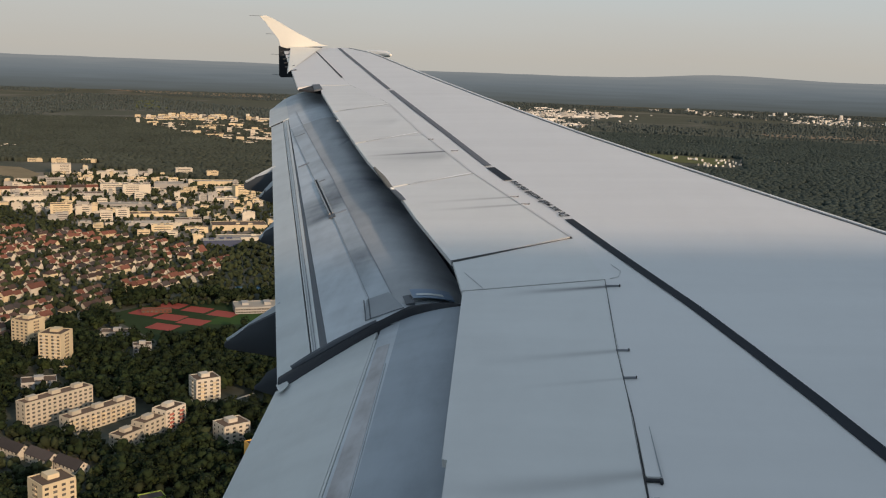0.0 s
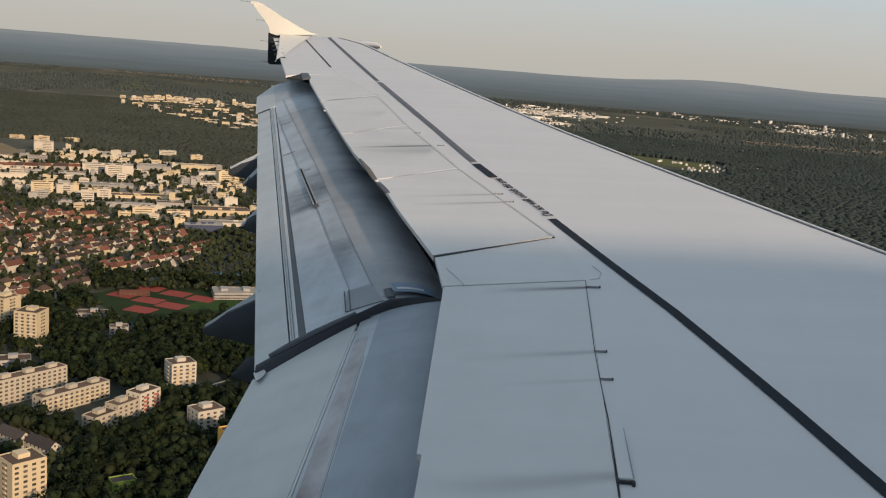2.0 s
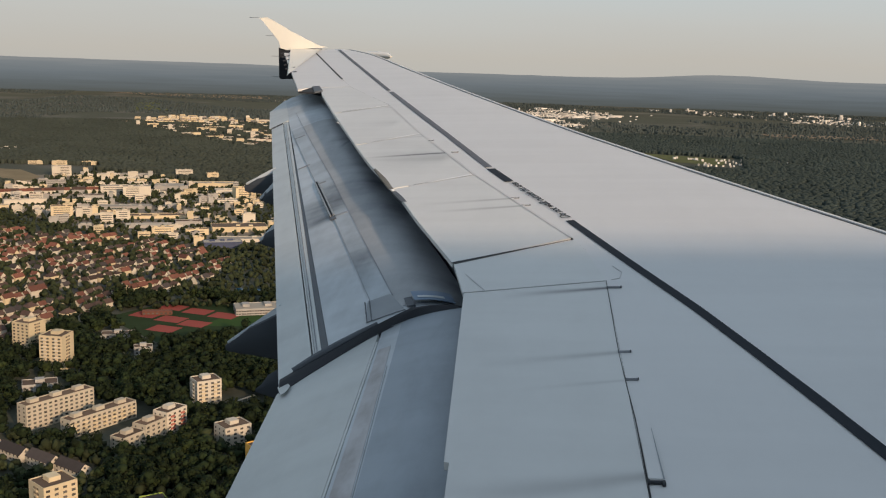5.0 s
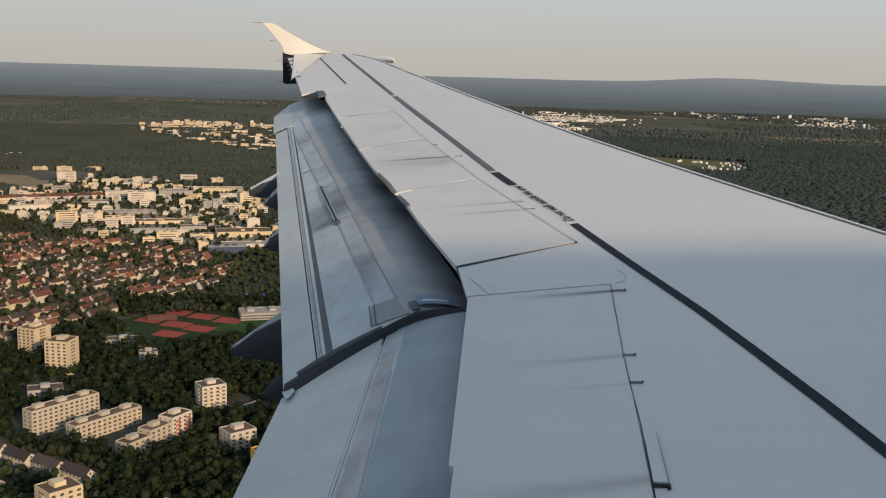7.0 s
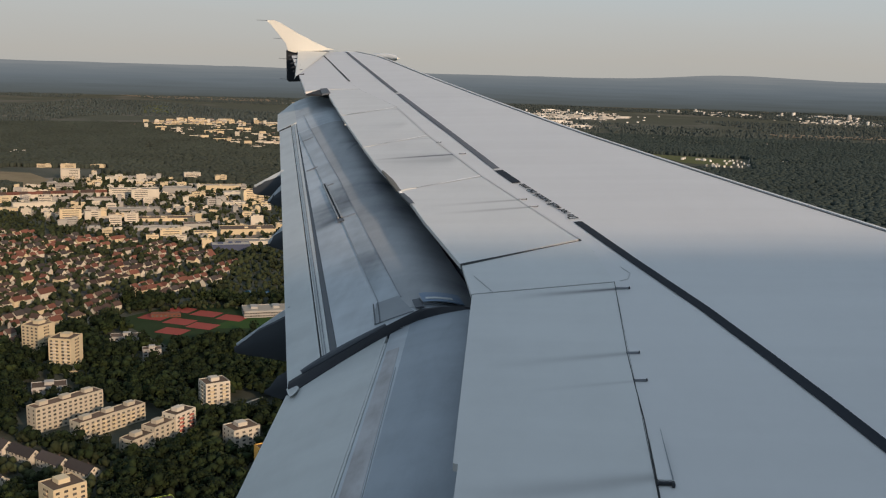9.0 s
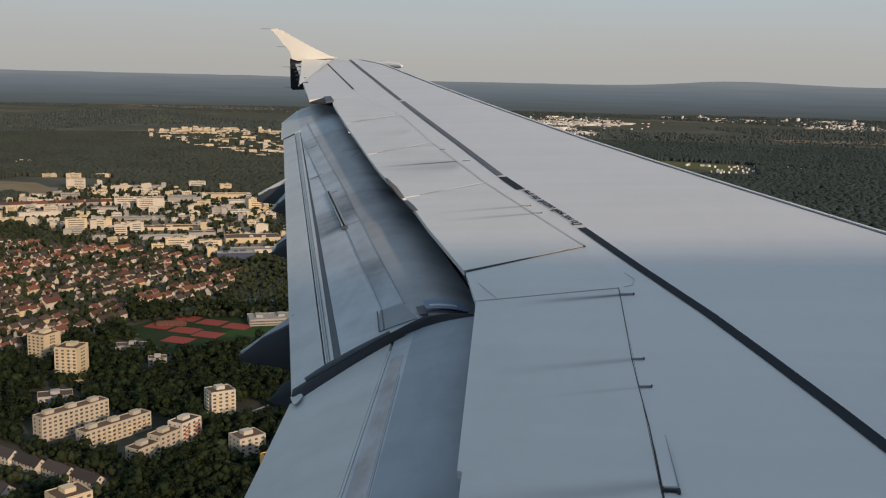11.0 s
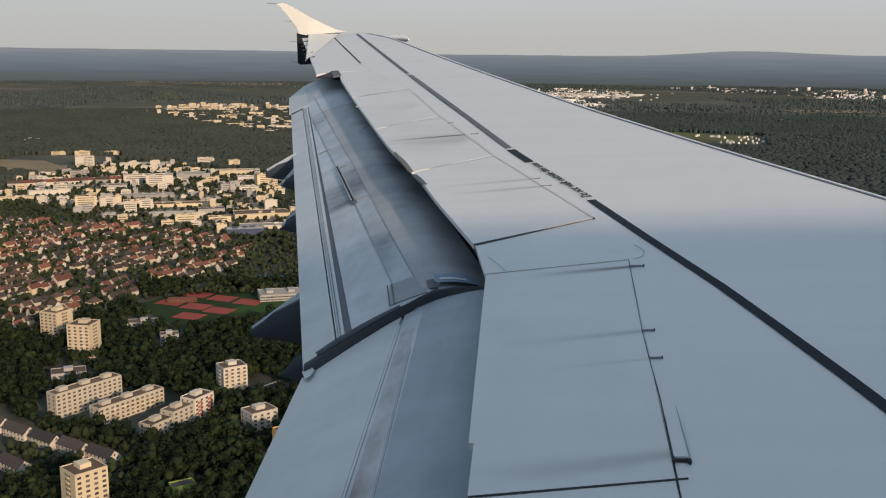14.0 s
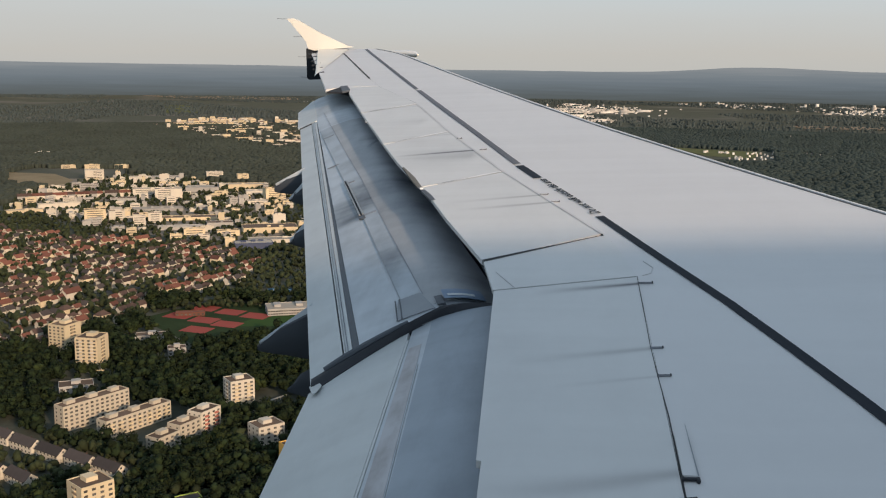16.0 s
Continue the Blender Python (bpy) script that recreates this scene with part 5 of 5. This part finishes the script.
# wide low halls
for row in ((-1028, 2174, 20, 48, 26, 2, W0, PALE_ROOF), (-954, 2121, 20, 44, 24, 2, W0, PALE_ROOF), (-978, 2232, 20, 88, 30, 1, W2, PALE_ROOF), (-803, 1984, 20, 58, 44, 3, W2, PALE_ROOF), (-744, 2093, 20, 92, 34, 2, W1, PALE_ROOF), (-672, 1983, 24, 58, 30, 2, W0, PALE_ROOF),
            (-959, 1692, 40, 74, 14, 2, W0, PALE_ROOF), (-672, 1606, 24, 96, 30, 1, W1, GRAVEL)):
    works_building(*row, 0.0)
for row in ((-639, 1503, 24, 74, 22, 1, W2, PALE_ROOF), (-587, 1536, 24, 42, 22, 2, W2, GRAVEL), (-495, 1515, 24, 86, 44, 2, W1, GRAVEL), (-456, 1418, 20, 80, 26, 1, W0, PALE_ROOF), (-468, 1360, 24, 54, 26, 2, BLUE, PALE_ROOF), (-882, 1793, 24, 48, 24, 2, W2, GRAVEL), (-769, 1699, 24, 90, 30, 1, W2, PALE_ROOF), (-985, 1620, 40, 62, 16, 1, W1, PALE_ROOF)):
    works_building(*row, 0.0)
made = 0
for k in range(3000):
    x, y = rng.uniform(-1400, -420), rng.uniform(1310, 2330)
    if not inside(x, y, WORKS):
        continue
    l, w = (rng.uniform(9, 22), rng.uniform(7, 12)) if rng.random() < 0.9 else (rng.uniform(30, 50), rng.uniform(16, 24))
    if not free(x, y, max(l, w) * 0.5):
        continue
    st = min(int(rng.choice((1, 2, 3, 4, 5), p=(0.36, 0.38, 0.2, 0.05, 0.01))), 2 if l > 36 else 9)
    works_building(x, y, 24 + (90 if rng.random() < 0.3 else 0) + rng.uniform(-3, 3), l, w, st, PLASTER[int(rng.choice(3, p=(0.36, 0.36, 0.28)))], PALE_ROOF if rng.random() < 0.35 else (GRAVEL if rng.random() < 0.6 else TILES[int(rng.integers(1, 3))]))
    made += 1
    if made > 165:
        break

# flats of the far town in the wood
FAR_TOWN = [(-2067, 4472), (-2048, 4878), (-2060, 5200), (-1892, 5181), (-1492, 5015), (-1000, 4300), (-930, 3346), (-1062, 3192), (-1238, 3348), (-1603, 3821), (-1801, 4080)]
SMALL_BLOCKS = []
for l, w, h, c in ((34, 12, 12, 0), (17, 14, 26, 0), (48, 12, 14, 1), (70, 14, 16, 3), (20, 12, 9, 2), (26, 14, 20, 1), (14, 11, 8, 4)):
    SMALL_BLOCKS.append((plain(box(sized(0, 0, h / 2 - 2, l, w, h + 4)), PLASTER[(0, 1, 2, 0, 1)[c]]), plain(box(sized(0, 0, h + 0.3, l - 0.8, w - 0.8, 0.6)), (PALE_ROOF, GRAVEL, TILES[0], TILES[0], TILES[1])[c]), [plain(box(sized(0, 0, h * (q + 0.6) / 3, l * 0.9, w + 0.2, 1.3)), PANE) for q in range(2)]))


def far_block(x, y, k, turn):
    walls, roofs, bands = SMALL_BLOCKS[k]
    ob = thing("apartment_building", "pale flats of a far town in the evening sun", "building", land_pose(x, y, turn), "far flats")
    shared("wall", walls, ob)
    shared("roof", roofs, ob)
    for b in bands:
        shared("window_band", b, ob)


made = 0
while made < 300:
    x, y = rng.uniform(-2100, -900), rng.uniform(3150, 5200)
    if inside(x, y, FAR_TOWN):
        far_block(x, y, int(rng.choice(7, p=(0.22, 0.07, 0.16, 0.04, 0.24, 0.07, 0.20))), 25 + (90 if rng.random() < 0.3 else 0) + rng.uniform(-6, 6))
        made += 1

# scattered far settlements, tiny in the haze
bv, bf, n = [], [], 0
for cx, cy, rx, ry, num, size in ((-60, 7900, 430, 1100, 420, 13), (-60, 6000, 180, 600, 170, 10), (-190, 5250, 110, 500, 110, 9), (330, 4788, 200, 120, 60, 8), (703, 4452, 280, 180, 210, 8), (700, 3392, 190, 150, 100, 4.6), (500, 3230, 110, 70, 14, 4.4), (1500, 9500, 420, 900, 100, 14), (2300, 9300, 220, 900, 90, 20), (2204, 8000, 420, 500, 220, 14), (-2500, 8900, 150, 200, 24, 10), (430, 3480, 60, 30, 8, 7), (-1614, 2759, 60, 70, 40, 9)):
    for k in range(num):
        x, y = cx + rng.normal(0, rx * 0.5), cy + rng.normal(0, ry * 0.5)
        p, s = land(x, y)
        l, w, h = s * size * rng.uniform(0.8, 1.5), s * size * rng.uniform(0.7, 1.0), s * rng.uniform(4.5, 8.5)
        if rng.random() < 0.05 and y > 5000:
            l, h = s * rng.uniform(40, 110), s * rng.uniform(10, 16)
        elif rng.random() < 0.03 and y > 7500:
            h = s * rng.uniform(18, 34)
        a = radians(25 + rng.uniform(-20, 20))
        for sz in (-2, h):
            for sx, sy in ((-1, -1), (1, -1), (1, 1), (-1, 1)):
                u, v = sx * l / 2, sy * w / 2
                bv.append((p.x + u * math.cos(a) - v * math.sin(a), p.y + u * math.sin(a) + v * math.cos(a), p.z + sz))
        bf += [(n + q[0], n + q[1], n + q[2], n + q[3]) for q in ((4, 5, 6, 7), (0, 1, 5, 4), (1, 2, 6, 5), (2, 3, 7, 6), (3, 0, 4, 7))]
        n += 8
mesh_from("far_settlements", bv, bf, DISTANT, "stuff", "pale houses of far villages between woods", "houses")

# ---- woods and garden trees ----
x, y, d = spread(15000, 4, 43, 430, 1100)
keep = ~inside(x, y, TOWN) & free(x, y, 5) & ~inside(x, y, [(-450, 935), (-350, 825), (-285, 890), (-250, 925), (-240, 990), (-330, 1005), (-390, 1025)]) & ~inside(x, y, [(-345, 910), (-255, 930), (-240, 990), (-330, 975)]) & ~inside(x, y, [(-425, 925), (-370, 870), (-320, 960), (-390, 1010)]) & ~inside(x, y, RAIL_STRIP)
for a, b, c in GARDENS:
    keep &= (x - a) ** 2 + (y - b) ** 2 > c * c
near = list(zip(x[keep], y[keep]))[:6500]
x, y, d = spread(25000, 6, 43, 620, 2500)
keep = free(x, y, 0.5) & ~(inside(x, y, WORKS) & (rng.random(len(x)) < 0.45)) & (inside(x, y, TOWN) | inside(x, y, WORKS) | ((d > 1050) & (d < 1900)))
garden = np.stack([x[keep], y[keep]], 1)
x, y, d = spread(125000, -25, 45, 1150, 5000)
MEADOWS = [[(-1420, 2370), (-1140, 2420), (-1110, 2080), (-1400, 2230)], [(230, 3750), (640, 3600), (560, 3040), (360, 3080)], [(-1420, 2260), (-1288, 2253), (-1168, 2127), (-1127, 1969), (-1260, 2010)]]
thin = np.ones(len(x), dtype=bool)
for cx, cy, rx, ry in ((703, 4452, 300, 200), (670, 3392, 140, 130), (480, 3207, 70, 60), (-120, 5000, 300, 500), (330, 4788, 220, 120), (-1614, 2759, 60, 70)):
    thin &= (((x - cx) / rx) ** 2 + ((y - cy) / ry) ** 2 > 1.0) | (rng.random(len(x)) < 0.45)
keep = thin & ~inside(x, y, TOWN) & ~inside(x, y, WORKS) & (~inside(x, y, FAR_TOWN) | (rng.random(len(x)) < 0.3)) & ~inside(x, y, MEADOWS[0]) & ~inside(x, y, MEADOWS[1]) & ~inside(x, y, MEADOWS[2]) & ~((d < 2000) & (x < -300) & (y < -0.6 * x + 1500)) & free(x, y, 4)
wood = np.stack([x[keep], y[keep]], 1)
near.sort(key=lambda p: p[0] ** 2 + p[1] ** 2)
TREE_MESHES = []
for k in range(6):
    pair = []
    for (v, f), mat in ((CROWNS[k], LEAVES), (TRUNKS[k], BARK)):
        me = bpy.data.meshes.new("piece")
        me.from_pydata(v.tolist(), [], f.tolist())
        me.materials.append(mat)
        pair.append(me)
    TREE_MESHES.append(pair)
for x, y in near[:150]:
    k = int(rng.integers(6))
    s = rng.uniform(0.65, 1.05)
    ob = thing("tree", "broadleaf tree with a dense dark green crown", "tree", land_pose(x, y, rng.uniform(0, 360)) @ Matrix.Diagonal((s, s, s, 1)), "trees of the park")
    shared("crown", TREE_MESHES[k][0], ob)
    shared("trunk", TREE_MESHES[k][1], ob)
pale = [p for p in near[150:] if noise.noise(Vector((p[0] * 0.02, p[1] * 0.02, 4.0))) + rng.normal(0, 0.2) > 0.42]
dark = [p for p in near[150:] if p not in set(pale)]
scatter("park_trees", dark, CROWNS, LEAVES, "dense dark green park trees", "trees", (0.6, 1.05))
scatter("park_trees", pale, CROWNS, LIGHT_LEAVES, "paler yellow-green park trees", "trees", (0.6, 0.95))
x, y, d = spread(2600, 12, 43, 430, 700)
keep = free(x, y, 1) & (x < -200)
garden = np.concatenate([garden, np.stack([x[keep], y[keep]], 1)])
scatter("garden_trees", garden, SMALL, GARDEN_LEAVES, "green garden and street trees between houses", "trees", (0.48, 0.95))
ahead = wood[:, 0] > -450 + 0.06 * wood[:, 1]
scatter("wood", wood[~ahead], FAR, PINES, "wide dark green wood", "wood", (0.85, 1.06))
scatter("wood", wood[ahead], FAR, HAZED_WOOD, "wide wood, blue-green from painted haze", "wood", (0.85, 1.06))
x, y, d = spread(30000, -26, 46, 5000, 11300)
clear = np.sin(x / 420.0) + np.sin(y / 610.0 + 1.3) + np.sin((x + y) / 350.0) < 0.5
scatter("far_copses", np.stack([x[clear], y[clear]], 1), FAR, HAZED_COPSE, "dark copses far behind the wood", "wood", (0.8, 1.1))

# hills along the horizon; a glowing ramp by height paints their haze
hv, hf = [], []
HAZE = bpy.data.materials.new("hazy_distance")
HAZE.use_nodes = True
ht = HAZE.node_tree
hb = ht.nodes["Principled BSDF"]
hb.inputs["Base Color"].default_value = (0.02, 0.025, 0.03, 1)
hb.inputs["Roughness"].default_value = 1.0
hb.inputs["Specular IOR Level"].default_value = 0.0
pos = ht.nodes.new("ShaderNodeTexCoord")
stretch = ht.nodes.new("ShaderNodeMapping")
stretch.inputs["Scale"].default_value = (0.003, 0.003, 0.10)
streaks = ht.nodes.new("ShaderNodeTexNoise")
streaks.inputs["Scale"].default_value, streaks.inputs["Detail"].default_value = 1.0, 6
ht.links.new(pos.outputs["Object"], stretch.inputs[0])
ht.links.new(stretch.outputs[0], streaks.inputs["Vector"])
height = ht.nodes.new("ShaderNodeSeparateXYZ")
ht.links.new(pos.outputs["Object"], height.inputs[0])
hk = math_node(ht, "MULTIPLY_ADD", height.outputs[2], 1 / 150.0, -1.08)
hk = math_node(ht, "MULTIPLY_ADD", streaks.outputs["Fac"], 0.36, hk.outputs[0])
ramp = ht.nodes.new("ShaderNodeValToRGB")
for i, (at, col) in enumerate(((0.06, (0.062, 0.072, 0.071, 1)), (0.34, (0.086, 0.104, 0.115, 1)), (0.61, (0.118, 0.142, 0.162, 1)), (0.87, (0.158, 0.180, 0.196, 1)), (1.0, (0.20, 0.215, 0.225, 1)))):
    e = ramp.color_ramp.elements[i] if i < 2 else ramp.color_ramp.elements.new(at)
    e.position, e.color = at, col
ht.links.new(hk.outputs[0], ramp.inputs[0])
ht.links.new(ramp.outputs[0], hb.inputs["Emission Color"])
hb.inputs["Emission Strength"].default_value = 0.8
steps = 360
for k in range(steps + 1):
    a = radians(-180 + 360 * k / steps)
    b = math.degrees(a)
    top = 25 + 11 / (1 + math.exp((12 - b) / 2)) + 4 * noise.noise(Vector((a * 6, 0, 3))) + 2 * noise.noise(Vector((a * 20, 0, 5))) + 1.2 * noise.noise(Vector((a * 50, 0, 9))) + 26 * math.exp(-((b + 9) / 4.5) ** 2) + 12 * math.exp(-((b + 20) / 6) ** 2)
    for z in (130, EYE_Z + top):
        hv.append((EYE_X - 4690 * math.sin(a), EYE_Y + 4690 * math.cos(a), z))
hf = [(2 * k, 2 * k + 1, 2 * k + 3, 2 * k + 2) for k in range(steps)]
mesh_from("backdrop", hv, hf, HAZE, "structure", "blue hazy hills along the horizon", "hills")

# low evening sky behind the hills
SKYLINE = bpy.data.materials.new("low_evening_sky")
SKYLINE.use_nodes = True
st = SKYLINE.node_tree
sb = st.nodes["Principled BSDF"]
sb.inputs["Base Color"].default_value = (0, 0, 0, 1)
sb.inputs["Specular IOR Level"].default_value = 0.0
pos = st.nodes.new("ShaderNodeTexCoord")
height = st.nodes.new("ShaderNodeSeparateXYZ")
st.links.new(pos.outputs["Object"], height.inputs[0])
stretch = st.nodes.new("ShaderNodeMapping")
stretch.inputs["Scale"].default_value = (0.0006, 0.0006, 0.006)
veil = st.nodes.new("ShaderNodeTexNoise")
veil.inputs["Scale"].default_value, veil.inputs["Detail"].default_value = 1.0, 4
st.links.new(pos.outputs["Object"], stretch.inputs[0])
st.links.new(stretch.outputs[0], veil.inputs["Vector"])
up = math_node(st, "MULTIPLY_ADD", height.outputs[2], 1 / 760.0, -250 / 760.0)
up = math_node(st, "MULTIPLY_ADD", veil.outputs["Fac"], 0.14, up.outputs[0])
ramp = st.nodes.new("ShaderNodeValToRGB")
for i, (at, col) in enumerate(((0.05, (0.350, 0.346, 0.326, 1)), (0.20, (0.373, 0.360, 0.332, 1)), (0.45, (0.388, 0.400, 0.392, 1)), (0.75, (0.382, 0.442, 0.468, 1)))):
    e = ramp.color_ramp.elements[i] if i < 2 else ramp.color_ramp.elements.new(at)
    e.position, e.color = at, col
st.links.new(up.outputs[0], ramp.inputs[0])
st.links.new(ramp.outputs[0], sb.inputs["Emission Color"])
sb.inputs["Emission Strength"].default_value = 1.03
hv = []
for k in range(121):
    a = radians(3 * k)
    hv += [(EYE_X - 4820 * math.sin(a), EYE_Y + 4820 * math.cos(a), z) for z in (120, 1450)]
mesh_from("backdrop", hv, [(2 * k, 2 * k + 1, 2 * k + 3, 2 * k + 2) for k in range(120)], SKYLINE, "structure", "pale grey evening sky above the horizon", "sky")
